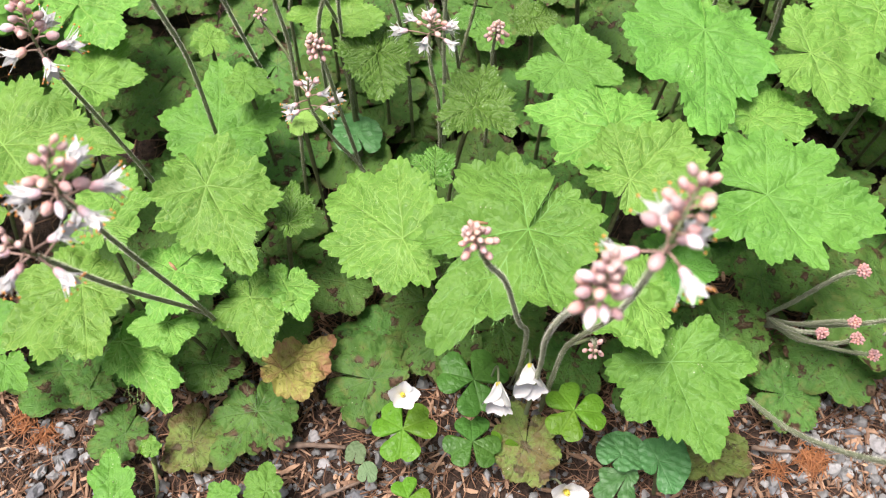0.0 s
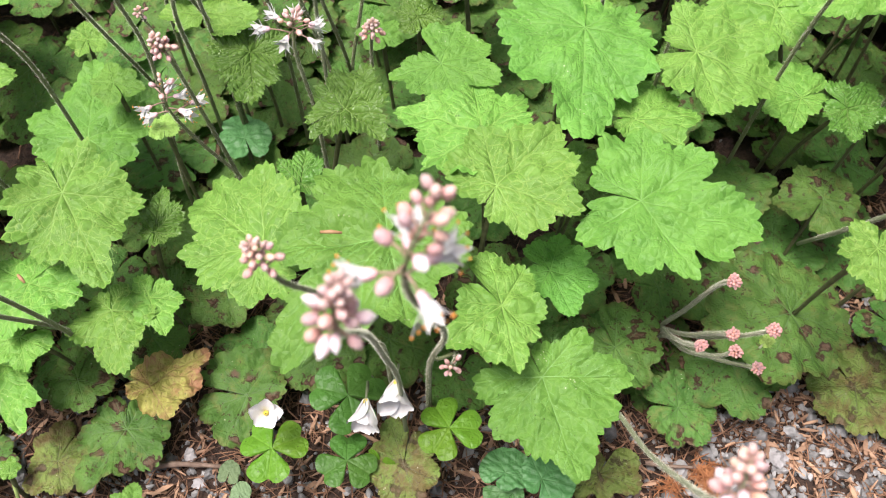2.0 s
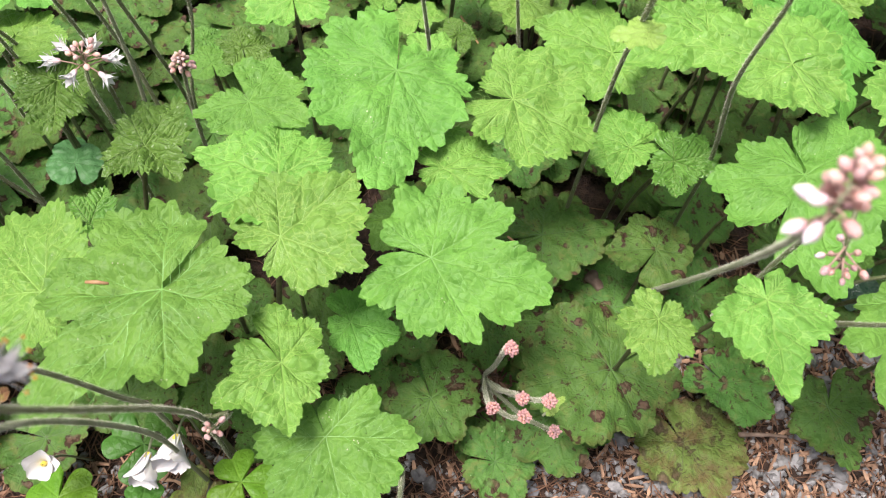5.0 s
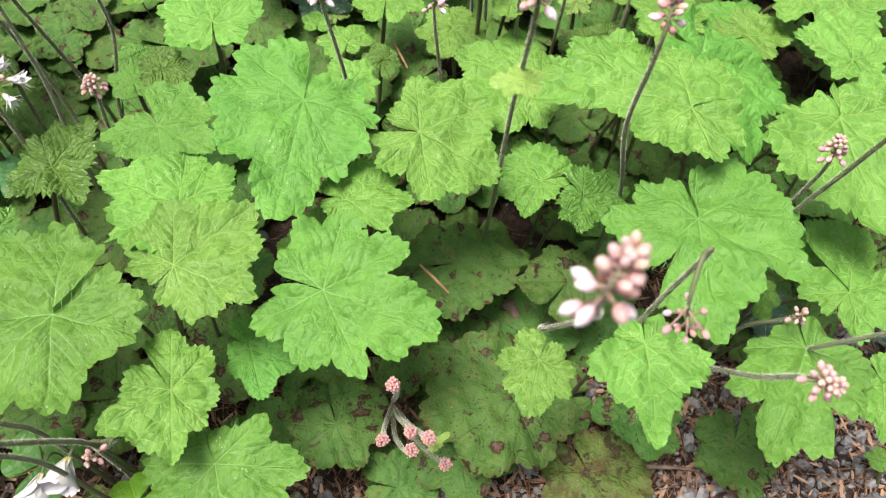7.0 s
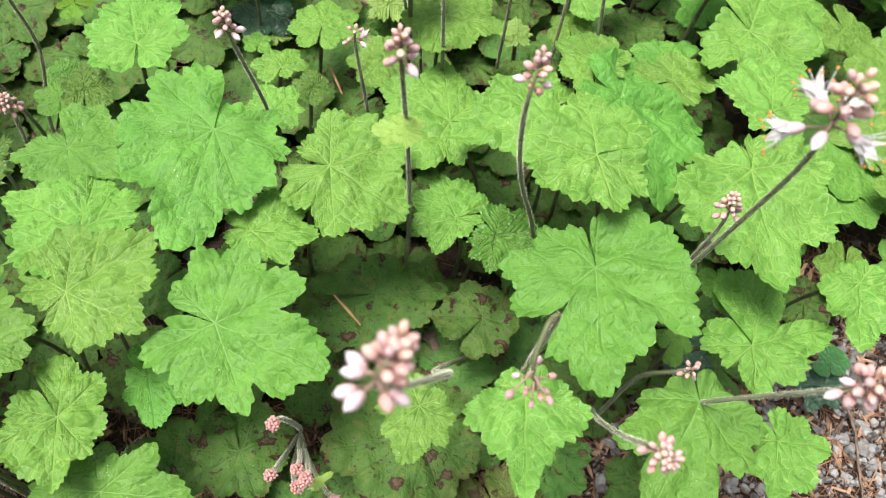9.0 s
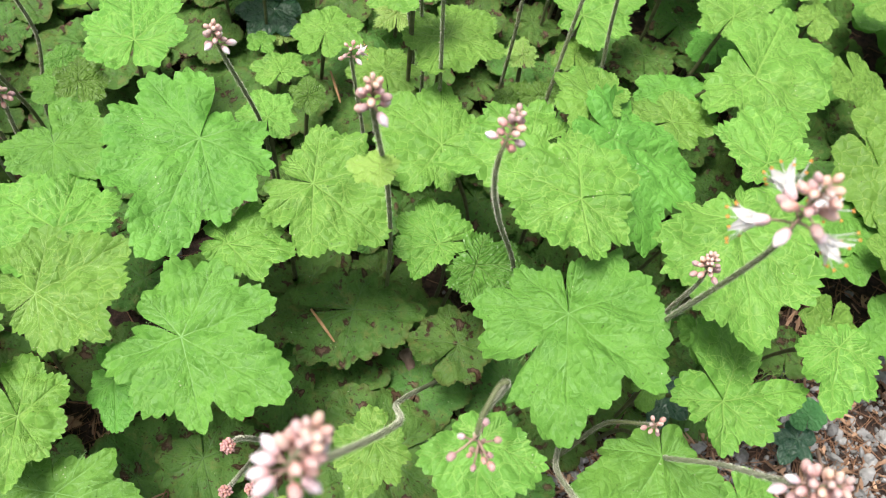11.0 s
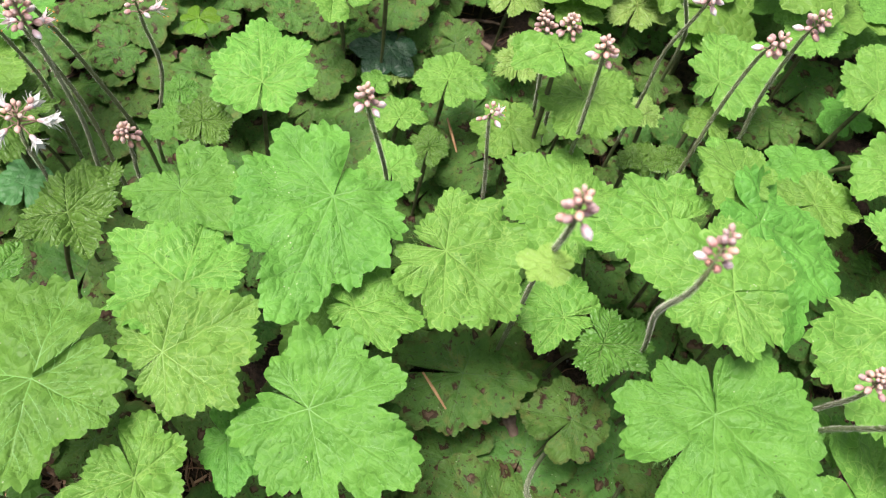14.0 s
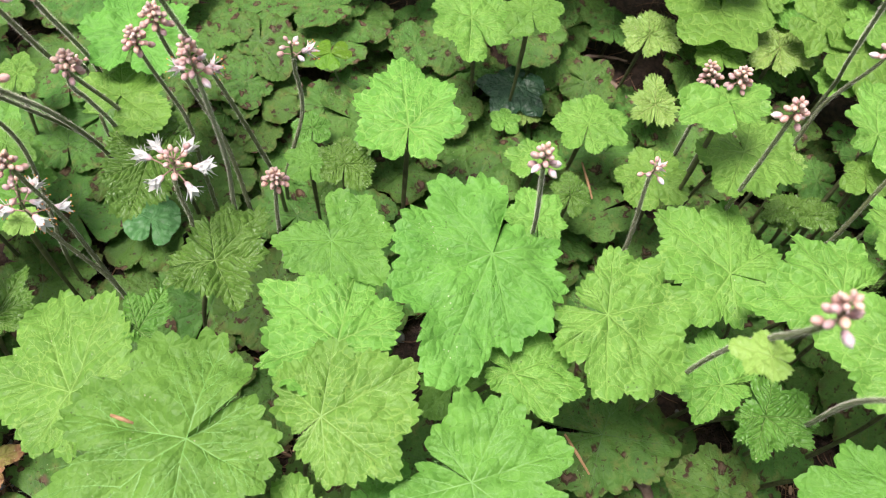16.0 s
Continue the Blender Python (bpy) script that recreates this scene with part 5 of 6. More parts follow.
stalk("ball", (0.2064, 0.1618, 0.1214), (0.2051, 0.1706, 0.1007), (0.2006, 0.1838, 0.0649), (0.1973, 0.1971, 0.0391))
stalk("ball", (0.2074, 0.1542, 0.1185), (0.2039, 0.1594, 0.0978), (0.1991, 0.1734, 0.0683), (0.1977, 0.1941, 0.0391))
stalk("ball", (0.2138, 0.1521, 0.1512), (0.2116, 0.1613, 0.1214), (0.2060, 0.1767, 0.0795), (0.1985, 0.1958, 0.0391))
stalk("ball", (0.2245, 0.1527, 0.0985), (0.2195, 0.1588, 0.0866), (0.2125, 0.1683, 0.0707), (0.1986, 0.1928, 0.0392))
stalk("tight", (0.0095, 0.1303, 0.2775), (0.0151, 0.1285, 0.2575), (0.0246, 0.1403, 0.2159), (0.0350, 0.1495, 0.1522), (0.0408, 0.1522, 0.1297))
stalk("large", (0.0420, 0.0932, 0.3306), (0.0400, 0.0903, 0.3107), (0.0422, 0.1142, 0.2463), (0.0437, 0.1308, 0.1791), (0.0472, 0.1382, 0.1299))
stalk("mixed", (0.0644, 0.1114, 0.3387), (0.0565, 0.0990, 0.3189), (0.0676, 0.1303, 0.2053), (0.0621, 0.1500, 0.1197))
stalk("small", (0.0704, 0.1373, 0.1442), (0.0742, 0.1520, 0.1240), (0.0666, 0.1517, 0.1185), (0.0614, 0.1510, 0.1147))
stalk("large", (0.1396, 0.0615, 0.2969), (0.1387, 0.0549, 0.2770), (0.1471, 0.0742, 0.2115), (0.1505, 0.0993, 0.1523), (0.1518, 0.1355, 0.0899))


# ---- wood sorrel ----
def leaflet_data(seed, across=25, along_steps=9):
    """A heart-shaped leaflet from the origin along +y, creased down its middle."""
    rng = random.Random(seed)
    phase = rng.uniform(0, 6)
    verts, faces, vein = [], [], []
    for i in range(along_steps + 1):
        t = i / along_steps
        for k in range(across):
            s = 2 * k / (across - 1) - 1
            a = radians(56 * s)
            reach = (1 - 0.17 * math.exp(-(s / 0.15) ** 2)) * max(0.0, 1 - abs(s) ** 5.5) ** 0.42 * (1.02 + 0.05 * s)
            x, y = math.sin(a) * t * reach, math.cos(a) * t * reach
            z = 0.16 * abs(x) - 0.14 * t * t + 0.02 * math.sin(9 * x + phase) * math.sin(8 * y)
            verts.append((x, y, z))
            vein.append(math.exp(-(x / 0.02) ** 2))
    for i in range(along_steps):
        for k in range(across - 1):
            a = i * across + k
            faces.append((a, a + 1, a + across + 1, a + across))
    return verts, faces, vein


def leaflet_mesh(seed, material):
    verts, faces, vein = leaflet_data(seed)
    data = bpy.data.meshes.new("leaflet")
    data.from_pydata(verts, [], faces)
    data.attributes.new("vein", "FLOAT", "POINT").data.foreach_set("value", np.array(vein, dtype=np.float32))
    flat = np.array(verts, dtype=np.float32) * 0.02
    flat[:, 2] = seed
    data.attributes.new("flat", "FLOAT_VECTOR", "POINT").data.foreach_set("vector", flat.reshape(-1))
    data.materials.append(material)
    data.shade_smooth()
    return data


sorrel_bright, sorrel_shaded = leaflet_mesh(1, SORREL), leaflet_mesh(2, SORREL_SHADED)


def sorrel_leaf(at, turn, size, bright=True):
    thing = new("wood_sorrel_leaf")
    thing.matrix_world = pose(*at, *turn)
    tagged(thing, "bright green three-part wood sorrel leaf" if bright else "dark green three-part wood sorrel leaf, shade painted into its colour", "leaf", "wood sorrel leaves")
    for k in range(3):
        piece = new("leaflet", sorrel_bright if bright else sorrel_shaded)
        piece.matrix_world = Matrix.Rotation(radians(120 * k), 4, "Z") @ Matrix.Rotation(radians(-4 + 3 * k), 4, "X") @ Matrix.Diagonal((size, size, size, 1))
        piece.parent = thing
    inv = thing.matrix_world.inverted()
    foot = Vector((at[0] + 0.006, at[1] + 0.012, ground_height(at[0], at[1]) - 0.002))
    line = [inv @ p for p in curve_points(foot, foot + Vector((0, 0, 0.02)), Vector(at) + Vector((0, 0, -0.02)), Vector(at) - Vector((0, 0, 0.0006)), 8)]
    child(mesh_object("stalk", *tube_data(line, [0.0006] * 9, 5), STEM_GREEN), thing)


sorrel_petal = mesh_only("petal", *broad_petal(), PETAL_WHITE)


def sorrel_flower(at, way, size, opening=0.45):
    rng = random.Random(int(at[0] * 1000))
    thing = new("wood_sorrel_flower")
    thing.location = at
    tagged(thing, "white wood sorrel flower with a yellow centre", "flower", "wood sorrel flowers")
    turn = Vector(way).to_track_quat("Z", "Y").to_matrix().to_4x4()
    for k in range(5):
        piece = new("petal", sorrel_petal)
        piece.matrix_world = turn @ Matrix.Rotation(2 * math.pi * k / 5 + rng.uniform(-0.15, 0.15), 4, "Z") @ Matrix.Rotation(opening + rng.uniform(-0.12, 0.12), 4, "Y") @ Matrix.Diagonal((size, size, size * rng.uniform(0.92, 1.05), 1))
        piece.parent = thing
    v, f = lathe([(0.07, 0.02), (0.10, 0.1), (0.11, 0.22), (0.09, 0.36), (0.03, 0.42)], 9)
    heart = mesh_object("centre", [tuple(turn @ Vector(p) * size) for p in v], f, YELLOW)
    heart.parent = thing
    tagged(heart, "yellow centre")
    foot = Vector((at[0] - 0.004, at[1] + 0.018, ground_height(at[0], at[1]) - 0.002)) - Vector(at)
    line = curve_points(foot, foot * 0.5 + Vector((0, 0, 0.02)), -Vector(way).normalized() * 0.02, Vector((0, 0, 0)), 10)
    child(mesh_object("stalk", *tube_data(line, [0.0007] * 11, 5), STEM_GREEN), thing)


# ---- low leaves under the canopy ----
ROUND5 = ((-128, 0.78), (-72, 0.92), (0, 1.0), (70, 0.94), (130, 0.8))
ROUND6 = ((-140, 0.8), (-92, 0.9), (-32, 1.0), (30, 0.98), (88, 0.9), (138, 0.76))
low_meshes = [blade_mesh("old", ROUND5 if k % 2 else ROUND6, 0.036, 400 + k, 112, 8) for k in range(6)]
mid_meshes = [blade_mesh("fresh", ROUND5 if k % 2 else ROUND6, 0.036, 420 + k, 84, 5) for k in range(4)]
high_meshes = [blade_mesh("lime", ROUND5 if k % 2 else ROUND6, 0.036, 440 + k, 84, 5) for k in range(4)]

far_meshes = [blade_mesh("old", ROUND5 if k % 2 else ROUND6, 0.036, 460 + k, 90, 5) for k in range(4)]


def path_edge(x):
    """Where the bare grit of the path's edge gives way to the leaves."""
    return 0.15 + max(0.0, x - 0.22) * 0.42 + 0.012 * math.sin(x * 40)


def low_leaf(kind, at, turn, size, meshes):
    data, lines = meshes
    thing = new("foamflower_leaf")
    thing.matrix_world = pose(*at, *turn) @ Matrix.Scale(size / 0.036, 4)
    tagged(thing, LABEL[kind], "leaf", "foamflower leaves")
    child(new("blade", data), thing)
    child(new("vein", lines), thing, "paler branching veins")
    inv = thing.matrix_world.inverted()
    foot = Vector((at[0], at[1] + 0.006, ground_height(at[0], at[1]) - 0.003))
    child(mesh_object("stalk", *tube_data([inv @ p for p in (foot, foot.lerp(Vector(at), 0.6) + Vector((0.001, 0.002, 0)), Vector(at) - Vector((0, 0, 0.001)))], [0.0012 * 0.036 / size] * 3, 5), PETIOLE), thing)


def joined_leaves(name, label, leaves):
    """Many far leaves as one mesh."""
    pts, faces, flats, material = [], [], [], None
    total = 0
    for at, turn, size, (data, _) in leaves:
        n = len(data.vertices)
        co = np.empty(n * 3, dtype=np.float32)
        data.vertices.foreach_get("co", co)
        fl = np.empty(n * 3, dtype=np.float32)
        data.attributes["flat"].data.foreach_get("vector", fl)
        m = np.array(pose(*at, *turn) @ Matrix.Scale(size / 0.036, 4))
        pts.append(co.reshape(-1, 3) @ m[:3, :3].T + m[:3, 3])
        flats.append(fl)
        faces.extend(tuple(v + total for v in p.vertices) for p in data.polygons)
        total += n
        material = data.materials[0]
    ob = mesh_object(name, np.concatenate(pts).tolist(), faces, material)
    ob.data.attributes.new("flat", "FLOAT_VECTOR", "POINT").data.foreach_set("vector", np.concatenate(flats))
    ob.data.attributes.new("vein", "FLOAT", "POINT")
    ob.data.attributes.new("edge", "FLOAT", "POINT")
    tagged(ob, label, "foliage", kind="stuff")


low = random.Random(21)
taken, far_low, far_mid, far_high = [], [], [], []
tries, near_count = 0, 0
while len(taken) < 1000 and tries < 40000:
    tries += 1
    x, y = low.uniform(-0.8, 1.15), low.uniform(0.1, 1.3)
    if math.hypot((x - 0.17) / 0.92, (y - 0.3) / 0.98) > 0.86 + 0.14 * noise.noise((x * 5, y * 5, 1.0)):
        continue
    if y < path_edge(x) + 0.02 or math.hypot((x - 0.19) / 0.05, (y - 0.56) / 0.035) < 1:
        continue
    if math.hypot((x - 0.385) / 0.03, (y - 0.33) / 0.03) < 1:
        continue  # left empty so that dark soil stands for the gap's deep shade
    gap = 0.035 if y < 0.36 else 0.021 if y < 0.62 else 0.028
    if any(math.hypot(x - a, y - b) < gap for a, b in taken):
        continue
    if any(math.hypot(x - a, y - b) < 0.62 * r for a, b, r in settled if b < 0.36):
        continue
    taken.append((x, y))
    z = ground_height(x, y) + (low.uniform(0.006, 0.034) if y < 0.4 else low.uniform(0.010, 0.06))
    turn = (low.uniform(-16, 12), low.uniform(-16, 16), low.uniform(0, 360))
    far = y > 0.56 or x < -0.27 or x > 0.52
    if not far:
        if near_count < 230 or y < 0.3:
            near_count += 1
            low_leaf("old", (x, y, z), turn, low.uniform(0.024, 0.040) if y < 0.4 else low.uniform(0.017, 0.033), low.choice(low_meshes))
        else:
            far_low.append(((x, y, z), turn, low.uniform(0.018, 0.034), low.choice(far_meshes)))
    elif low.random() < 0.25:
        far_low.append(((x, y, z), turn, low.uniform(0.028, 0.045), low.choice(far_meshes)))
    elif low.random() < 0.5:
        far_mid.append(((x, y, z + low.uniform(0.03, 0.08)), turn, low.uniform(0.022, 0.040), low.choice(mid_meshes)))
    else:
        far_high.append(((x, y, z + low.uniform(0.04, 0.09)), turn, low.uniform(0.022, 0.042), low.choice(high_meshes)))
joined_leaves("dark_leaves", "dark green old leaves far back in the bed", far_low)
joined_leaves("green_leaves", "bright green leaves far back in the bed", far_mid)
joined_leaves("lime_leaves", "yellow-green leaves far back in the bed", far_high)

# ---- grit, needles and twigs ----
def pebble_forms(detail):
    forms = []
    for k in range(7):
        bm = bmesh.new()
        bmesh.ops.create_icosphere(bm, subdivisions=detail, radius=1.0)
        for v in bm.verts:
            n = noise.noise(v.co * 1.3 + Vector((k * 7.3, 0, 0)))
            v.co *= 0.85 + 0.5 * n
            v.co = Vector([round(c * 2.6) / 2.6 * 0.45 + c * 0.55 for c in v.co])
        forms.append(([v.co.copy() for v in bm.verts], [tuple(v.index for v in f.verts) for f in bm.faces]))
        bm.free()
    return forms


def gravel():
    rng = random.Random(8)
    fine, coarse = pebble_forms(1), pebble_forms(2)
    pieces = []
    while len(pieces) < 15000:
        x, y = rng.uniform(-0.36, 0.68), rng.uniform(-0.01, 0.40)
        edge = path_edge(x)
        if y > edge + 0.05 * rng.random() and rng.random() > 0.03:
            continue
        if x < 0.22 and rng.random() < 0.6:
            continue
        big = rng.random() < 0.09
        size = rng.uniform(0.0035, 0.0068) if big else rng.uniform(0.0012, 0.0034)
        turn = Euler((rng.uniform(0, 6), rng.uniform(0, 6), rng.uniform(0, 6))).to_matrix()
        base = Vector((x, y, ground_height(x, y) + size * 0.3))
        verts, faces = (coarse if big else fine)[rng.randrange(7)]
        flat = Matrix.Diagonal((size, size * rng.uniform(0.6, 1), size * rng.uniform(0.4, 0.8)))
        pieces.append(([base + turn @ (flat @ v) for v in verts], faces))
    verts, faces = joined(pieces)
    ob = mesh_object("gravel", [tuple(v) for v in verts], faces, GRAVEL, False)
    tagged(ob, "sharp grey grit and small stones on the soil", "gravel", kind="stuff")


def bark():
    """Flat scraps of bark and dead leaf between the stones."""
    rng = random.Random(12)
    pieces = []
    for _ in range(7500):
        x = rng.uniform(-0.38, 0.68)
        y = rng.uniform(-0.01, path_edge(x) + 0.09)
        if x < 0.24 and rng.random() < 0.55:
            continue
        p = Vector((x, y, ground_height(x, y) + rng.uniform(0.001, 0.004)))
        long, wide = rng.uniform(0.0018, 0.0075), rng.uniform(0.0005, 0.0015)
        turn = Euler((rng.uniform(-0.35, 0.35), rng.uniform(-0.35, 0.35), rng.uniform(0, 6.3))).to_matrix()
        outline = [(-long, -wide * rng.uniform(0.3, 1)), (long * rng.uniform(-0.2, 0.3), -wide), (long, -wide * rng.uniform(0.1, 0.8)), (long * 0.9, wide * 0.5), (long * rng.uniform(-0.3, 0.2), wide), (-long * 0.95, wide * 0.4)]
        verts = [p + turn @ Vector((u, v, h + 0.0005 * math.sin(u * 900))) for h in (-0.0004, 0.0004) for u, v in outline]
        faces = [(0, 5, 4, 3, 2, 1), (6, 7, 8, 9, 10, 11)] + [(k, (k + 1) % 6, (k + 1) % 6 + 6, k + 6) for k in range(6)]
        pieces.append((verts, faces))
    verts, faces = joined(pieces)
    tagged(mesh_object("bark_scraps", [tuple(v) for v in verts], faces, BARK, False), "brown scraps of bark on the grit", "bark", kind="stuff")


def needles():
    rng = random.Random(9)
    pieces = []
    for _ in range(14000):
        x = rng.uniform(-0.42, 0.7)
        y = rng.uniform(-0.02, path_edge(x) + 0.10) if rng.random() < 0.74 else rng.uniform(0.1, 0.7)
        z = ground_height(x, y) + rng.uniform(0.0005, 0.005)
        a, long = rng.uniform(0, 6.283), rng.uniform(0.008, 0.024)
        d = Vector((math.cos(a), math.sin(a), rng.uniform(-0.15, 0.15)))
        p = Vector((x, y, z))
        bend = Vector((-d.y, d.x, 0.3)) * long * rng.uniform(-0.12, 0.12)
        r = rng.uniform(0.00025, 0.00055)
        pieces.append(tube_data([p - d * long / 2, p + bend, p + d * long / 2], [r * 0.7, r, r * 0.5], 3))
    verts, faces = joined(pieces)
    tagged(mesh_object("needles", [tuple(v) for v in verts], faces, NEEDLE), "fallen brown needles and bark scraps on the soil", "needles", kind="stuff")


gravel()
bark()
needles()


def twig(points, radius, label):
    line = smooth_line(points, 6)
    n = len(line)
    ob = mesh_object("twig", *tube_data([p + Vector((0, 0, 0.0006 * math.sin(i * 2.1))) for i, p in enumerate(line)], [radius * (1 - 0.5 * i / n) * (1 + 0.12 * math.sin(i * 1.7)) for i in range(n)], 8), TWIG)
    tagged(ob, label, "twig", "fallen twigs")


NEEDLE_TAN = plain_material("tan_needle", (0.26, 0.14, 0.065), (0.42, 0.26, 0.13), 200.0, 0.6, 0.2)


def needle_on_leaf(a, b):
    a, b = Vector(a), Vector(b)
    ob = mesh_object("fallen_needle", *tube_data([a, a.lerp(b, 0.5) + Vector((0, 0, 0.0006)), b], [0.0007, 0.0010, 0.0006], 6), NEEDLE_TAN)
    tagged(ob, "single rust-brown needle lying on a leaf", "needle", "needles on leaves")


# ---- wood sorrel, at the path's edge and far back ----
sorrel_leaf((-0.0224, 0.1269, 0.0494), (-6, 3, 56), 0.0185, True)
sorrel_leaf((0.0715, 0.1332, 0.0644), (-6, 3, 29), 0.0175, True)
sorrel_leaf((0.0173, 0.1539, 0.0550), (-6, 3, -46), 0.0210, False)
sorrel_leaf((0.0166, 0.1223, 0.0402), (-6, 3, 1), 0.0165, False)
sorrel_leaf((0.0126, 0.4592, 0.0750), (-6, 3, 68), 0.0130, True)
sorrel_flower((-0.0219, 0.1389, 0.0755), (0.12, -0.4, 0.9), 0.0125, 0.55)
sorrel_flower((0.0452, 0.1486, 0.0971), (-0.1, -0.95, 0.12), 0.0185, 0.42)
sorrel_flower((0.0294, 0.1430, 0.0842), (-0.05, -0.97, 0.0), 0.0175, 0.3)
sorrel_flower((0.0645, 0.0914, 0.0600), (0.1, -0.5, 0.85), 0.015, 0.5)


# ---- single needles on the leaves, twigs and bark ----
needle_on_leaf((0.0117, 0.1998, 0.1560), (0.0218, 0.1994, 0.1560))
needle_on_leaf((0.2081, 0.2715, 0.0720), (0.2252, 0.2548, 0.0720))
needle_on_leaf((0.1825, 0.4436, 0.0600), (0.1940, 0.4207, 0.0600))
needle_on_leaf((0.0530, 0.1231, 0.0240), (0.0616, 0.1185, 0.0240))
needle_on_leaf((-0.1461, 0.2008, 0.1100), (-0.1418, 0.1964, 0.1100))
twig(((-0.0975, 0.1277, 0.0082), (-0.0813, 0.1284, 0.0082), (-0.0584, 0.1270, 0.0082)), 0.0022, "pale broken stick lying on the grit")
twig(((0.1492, 0.5433, 0.0090), (0.1726, 0.5537, 0.0090), (0.1952, 0.5481, 0.0090), (0.2121, 0.5333, 0.0090)), 0.003, "grey curved twig lying in the bed")
twig(((-0.0709, 0.0979, 0.0074), (-0.0481, 0.1071, 0.0074)), 0.0014, "thin brown twig on the grit")
twig(((0.1526, 0.5578, 0.0076), (0.1801, 0.5704, 0.0076), (0.2012, 0.5737, 0.0076)), 0.0016, "thin dry twig in the bed")
twig(((0.5391, 0.2631, 0.0072), (0.5442, 0.2411, 0.0072), (0.5434, 0.2158, 0.0072), (0.5435, 0.1977, 0.0072)), 0.0012, "thin bent dry stem over the grit")
twig(((0.3503, 0.1765, 0.0076), (0.3674, 0.1767, 0.0076), (0.3802, 0.1758, 0.0076)), 0.0016, "short pale stick on the grit")
twig(((0.2658, 0.2732, 0.0200), (0.2721, 0.2630, 0.0200)), 0.0045, "stub of grey wood between the leaves")


# ---- leaflets on stalks, sprouts, stones and cone scraps ----
def stalk_leaf(kind, at, turn, size, lobes, label):
    """A small leaf that grows from the side of a flower stalk."""
    global leaf_count
    leaf_count += 1
    thing = new("stalk_leaf")
    thing.matrix_world = pose(*at, *turn)
    data, lines = blade_mesh(kind, lobes, size, leaf_count, 150, 12)
    child(new("blade", data), thing)
    child(new("vein", lines), thing, "paler branching veins")
    child(mesh_object("stalk", *tube_data([(0, -0.004, -0.001), (0, -0.001, -0.0008), (0, 0.002, -0.0006)], [0.0006, 0.0006, 0.0005], 6), STEM_GREEN), thing)
    tagged(thing, label, "leaf", "stalk leaves")


def stone(at, size, material, label, seed):
    rng = random.Random(seed)
    verts, faces = stone_forms[seed % 7]
    flat = Matrix.Diagonal((size, size * rng.uniform(0.6, 0.9), size * rng.uniform(0.45, 0.7)))
    turn = Euler((rng.uniform(-0.3, 0.3), rng.uniform(-0.3, 0.3), rng.uniform(0, 6))).to_matrix()
    ob = mesh_object("stone", [tuple(turn @ (flat @ v)) for v in verts], faces, material, False)
    ob.location = (at[0], at[1], ground_height(at[0], at[1]) + size * 0.3)
    tagged(ob, label, "stone", "loose stones")


def needle_tuft(at, spread, count, seed):
    """A fallen tuft of rusty conifer needles."""
    rng = random.Random(seed)
    pieces = []
    for _ in range(count):
        a = rng.uniform(0, 6.283)
        p = Vector((rng.gauss(0, spread * 0.35), rng.gauss(0, spread * 0.3), rng.uniform(0.001, 0.006)))
        d = Vector((math.cos(a), math.sin(a), rng.uniform(-0.3, 0.4))) * rng.uniform(0.003, 0.007)
        pieces.append(tube_data([p - d, p + Vector((0, 0, 0.0006)), p + d], [0.0002, 0.0004, 0.0002], 4))
    verts, faces = joined(pieces)
    ob = mesh_object("needle_tuft", [tuple(v) for v in verts], faces, RUST)
    ob.location = (at[0], at[1], ground_height(at[0], at[1]) + 0.001)
    tagged(ob, "tangled tuft of rust-orange conifer needles on the grit", "needles", "needle tufts")


def sprout(at, tip, label):
    """A curled seed leaf on a pale upright stem."""
    thing = new("sprout")
    thing.location = at
    top = Vector(tip) - Vector(at)
    child(mesh_object("stem", *tube_data(curve_points((0, 0, 0), top * 0.3 + Vector((0.003, 0, 0)), top * 0.7, top, 8), [0.0011] * 9, 6), SPROUT), thing)
    for k in range(4):
        piece = new("leaflet", sorrel_bright)
        piece.matrix_world = Matrix.Translation(top) @ Matrix.Rotation(radians(90 * k + 20), 4, "Z") @ Matrix.Rotation(radians(38), 4, "X") @ Matrix.Diagonal((0.0055, 0.0065, 0.0065, 1))
        piece.parent = thing
    tagged(thing, label, "sprout", "sprouts")


def dried_crown(at, spread, count, seed):
    """The brown tangle of withered stalk ends at the heart of a plant."""
    rng = random.Random(seed)
    pieces = []
    for _ in range(count):
        a, b = rng.uniform(0, 6.283), rng.uniform(0, 6.283)
        p = Vector((math.cos(a), math.sin(a), 0)) * spread * rng.random() ** 0.7
        p.z = rng.uniform(0.0, 0.042) * (1 - p.length / spread)
        d = Vector((math.cos(b), math.sin(b), rng.uniform(-0.2, 0.9))) * rng.uniform(0.002, 0.006)
        side = Vector((rng.uniform(-1, 1), rng.uniform(-1, 1), rng.uniform(0, 1))) * 0.0015
        r = rng.uniform(0.0004, 0.0011)
        pieces.append(tube_data([p - d, p + side, p + d, p + d * 1.4 - side], [r * 0.6, r, r, r * 0.4], 5))
    verts, faces = joined(pieces)
    ob = mesh_object("dried_crown", [tuple(v) for v in verts], faces, CROWN)
    ob.location = (at[0], at[1], ground_height(at[0], at[1]) + 0.001)
    tagged(ob, "dark brown tangle of withered stalk ends at a plant's heart", "plant crown")


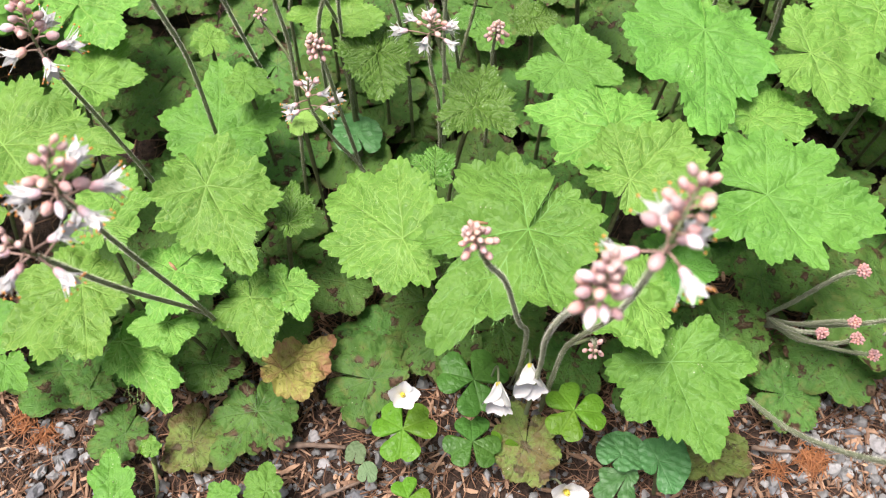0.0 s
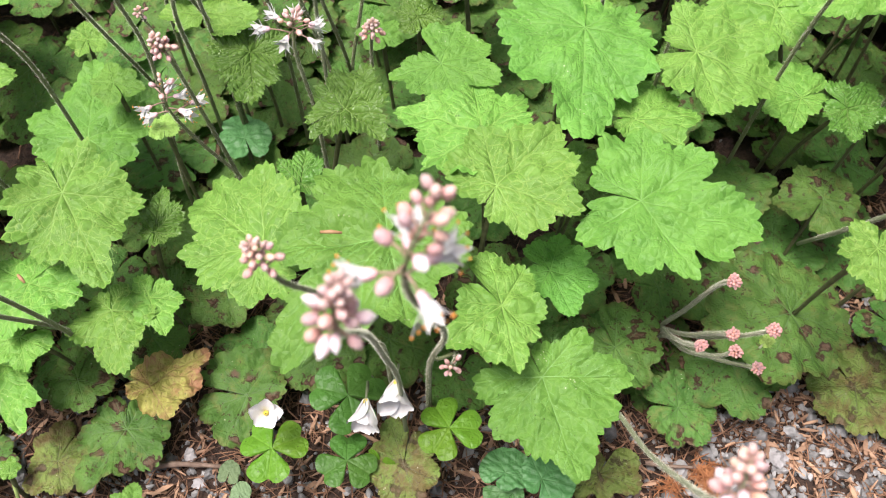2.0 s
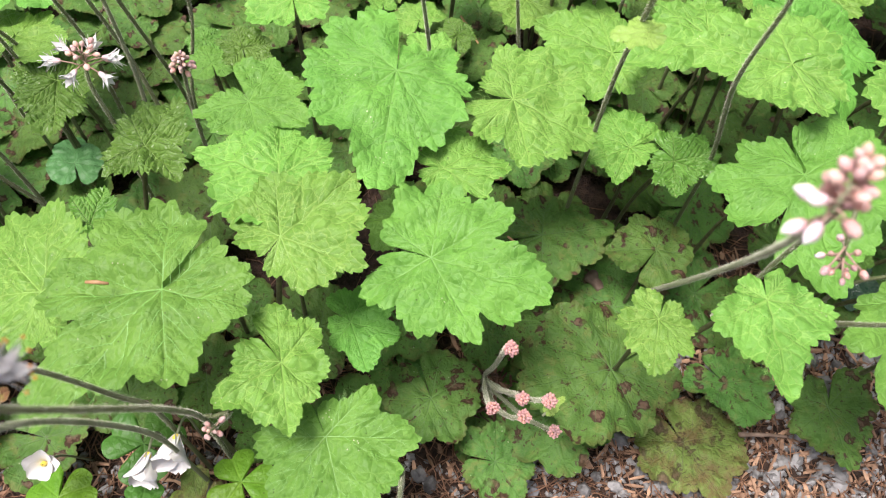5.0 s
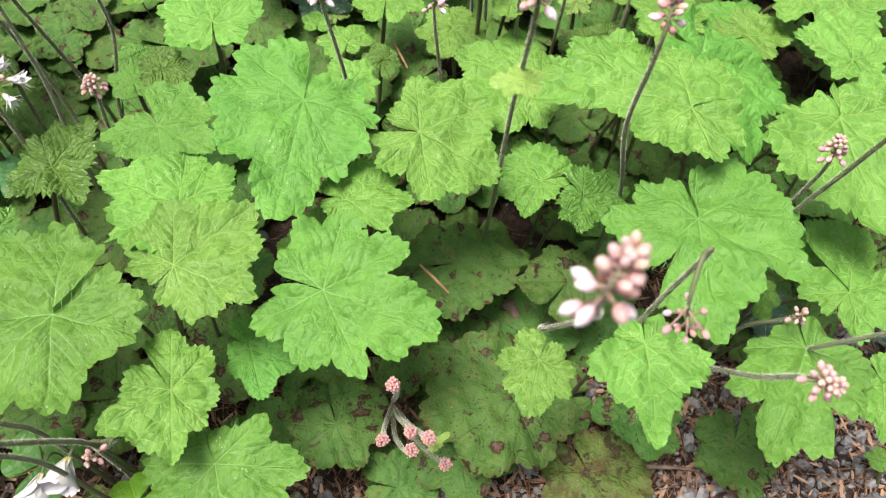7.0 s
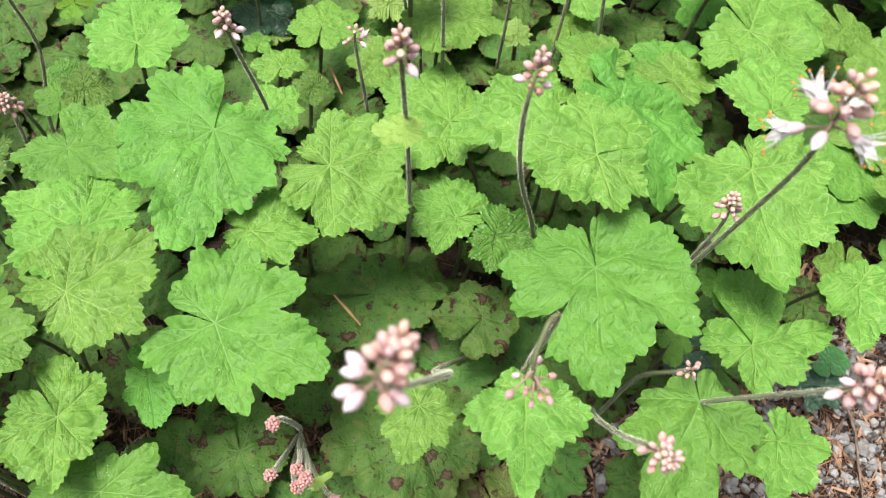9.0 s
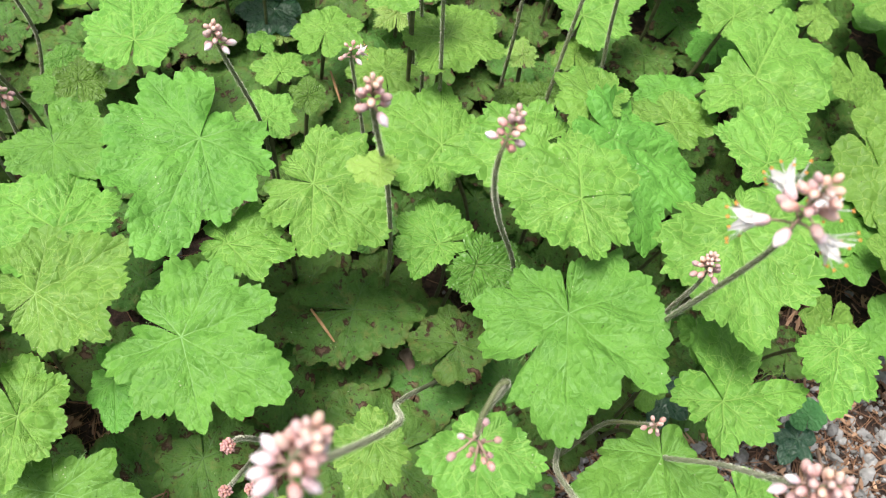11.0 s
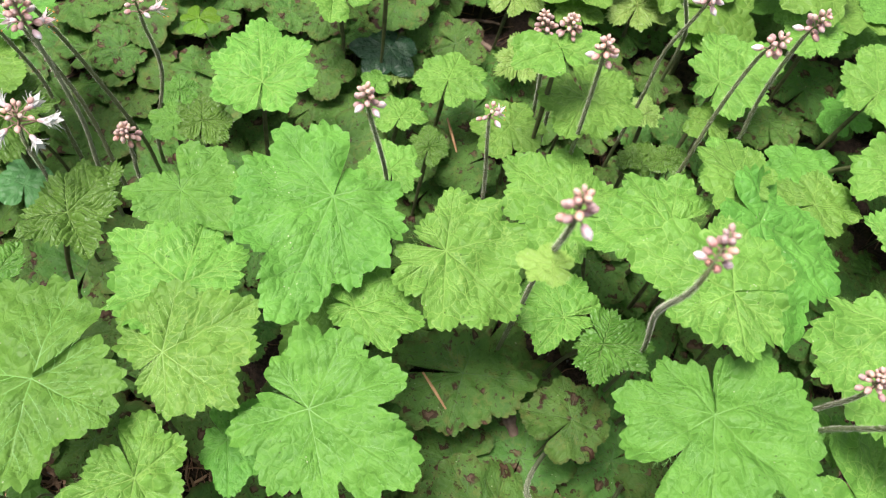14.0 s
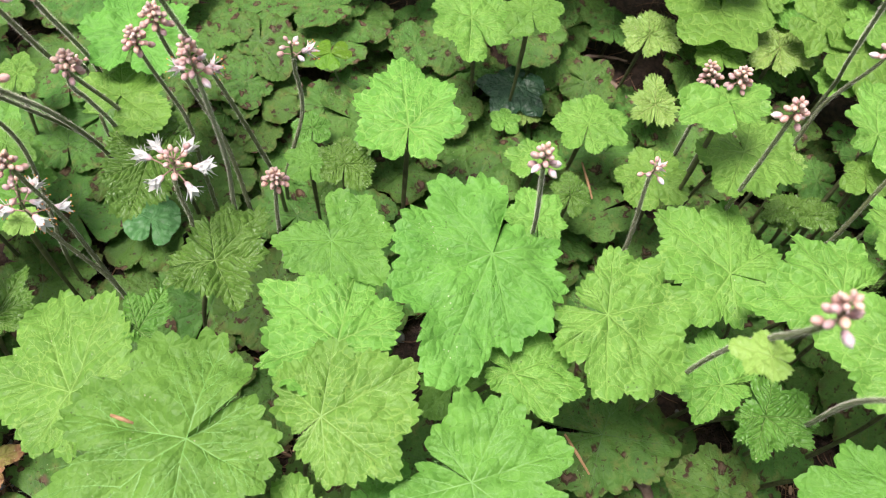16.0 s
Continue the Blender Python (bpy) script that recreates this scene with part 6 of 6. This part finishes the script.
CROWN = plain_material("withered_crown", (0.035, 0.018, 0.010), (0.17, 0.095, 0.055), 220.0, 0.8, 0.5, 0.0006, per_island=True)
stone_forms = pebble_forms(2)
PALE_STONE = plain_material("pale_stone", (0.20, 0.195, 0.19), (0.40, 0.39, 0.38), 160.0, 0.7, 0.5, 0.0006)
GREY_STONE = plain_material("grey_stone", (0.09, 0.095, 0.10), (0.22, 0.225, 0.23), 160.0, 0.6, 0.5, 0.0006)
RUST = plain_material("rusty_needle", (0.20, 0.07, 0.025), (0.42, 0.18, 0.07), 200.0, 0.7, 0.2, per_island=True)
SPROUT = plain_material("sprout_stem", (0.22, 0.32, 0.08), (0.32, 0.42, 0.14), 150.0, 0.5, 0.1)
stalk_leaf("yellow", (0.2421, 0.2696, 0.2490), (-14, 10, 78), 0.0145, ((-60, 0.75), (0, 1.0), (58, 0.8)), "tiny yellow-green toothed leaf on a flower stalk")
stalk_leaf("yellow", (0.2165, 0.1535, 0.1330), (8, -6, -52), 0.0095, ((-40, 0.45), (0, 1.0), (40, 0.40)), "small pale yellow-green leaf beside a bud ball")
stone((-0.2428, 0.1275, 0.0060), 0.0065, PALE_STONE, "pale rough stone lying on the grit", 1)
stone((-0.2258, 0.1241, 0.0060), 0.006, GREY_STONE, "smooth grey stone lying on the grit", 2)
stone((-0.2414, 0.1021, 0.0060), 0.0075, GREY_STONE, "smooth grey stone lying on the grit", 3)
stone((-0.2284, 0.1133, 0.0060), 0.0045, GREY_STONE, "smooth grey stone lying on the grit", 4)
stone((-0.0793, 0.1351, 0.0060), 0.0055, PALE_STONE, "pale rough stone lying on the grit", 5)
stone((-0.0721, 0.1187, 0.0060), 0.005, PALE_STONE, "pale rough stone lying on the grit", 6)
stone((-0.0569, 0.1130, 0.0060), 0.0045, GREY_STONE, "smooth grey stone lying on the grit", 7)
stone((-0.0519, 0.0998, 0.0060), 0.007, GREY_STONE, "smooth grey stone lying on the grit", 8)
stone((-0.0642, 0.1047, 0.0060), 0.0045, PALE_STONE, "pale rough stone lying on the grit", 9)
stone((0.2270, 0.1439, 0.0060), 0.006, GREY_STONE, "smooth grey stone lying on the grit", 10)
stone((0.2652, 0.1299, 0.0060), 0.008, PALE_STONE, "pale rough stone lying on the grit", 11)
stone((0.2503, 0.1369, 0.0060), 0.006, GREY_STONE, "smooth grey stone lying on the grit", 12)
stone((0.2529, 0.1282, 0.0060), 0.0055, GREY_STONE, "smooth grey stone lying on the grit", 13)
stone((0.2019, 0.1014, 0.0060), 0.0055, PALE_STONE, "pale rough stone lying on the grit", 14)
stone((0.1648, 0.1047, 0.0060), 0.0045, PALE_STONE, "pale rough stone lying on the grit", 15)
stone((0.1827, 0.1021, 0.0060), 0.005, GREY_STONE, "smooth grey stone lying on the grit", 16)
stone((0.1957, 0.1041, 0.0060), 0.0055, GREY_STONE, "smooth grey stone lying on the grit", 17)
needle_tuft((0.2217, 0.1207, 0.0060), 0.013, 130, 1)
needle_tuft((0.1990, 0.1130, 0.0060), 0.009, 50, 2)
needle_tuft((-0.2574, 0.1439, 0.0060), 0.012, 60, 3)
needle_tuft((-0.2434, 0.1351, 0.0060), 0.012, 50, 4)
sprout((-0.1704, 0.0993, 0.0000), (-0.1686, 0.1211, 0.0280), "pale green sprout with small curled leaves")
twig(((0.1776, 0.1200, 0.0090), (0.1779, 0.1090, 0.0090), (0.1706, 0.0983, 0.0090)), 0.0026, "short broken brown stick standing in the grit")
twig(((0.1851, 0.1268, 0.0090), (0.1983, 0.1248, 0.0090), (0.2124, 0.1241, 0.0090)), 0.0015, "short grey stick on the grit")
sorrel_leaf((0.0338, 0.1206, 0.0300), (-62, 10, 150), 0.0115, True)
sorrel_leaf((-0.0194, 0.0920, 0.0350), (-6, 3, 20), 0.0125, True)
dried_crown((0.1997, 0.1992, 0.0300), 0.021, 150, 5)
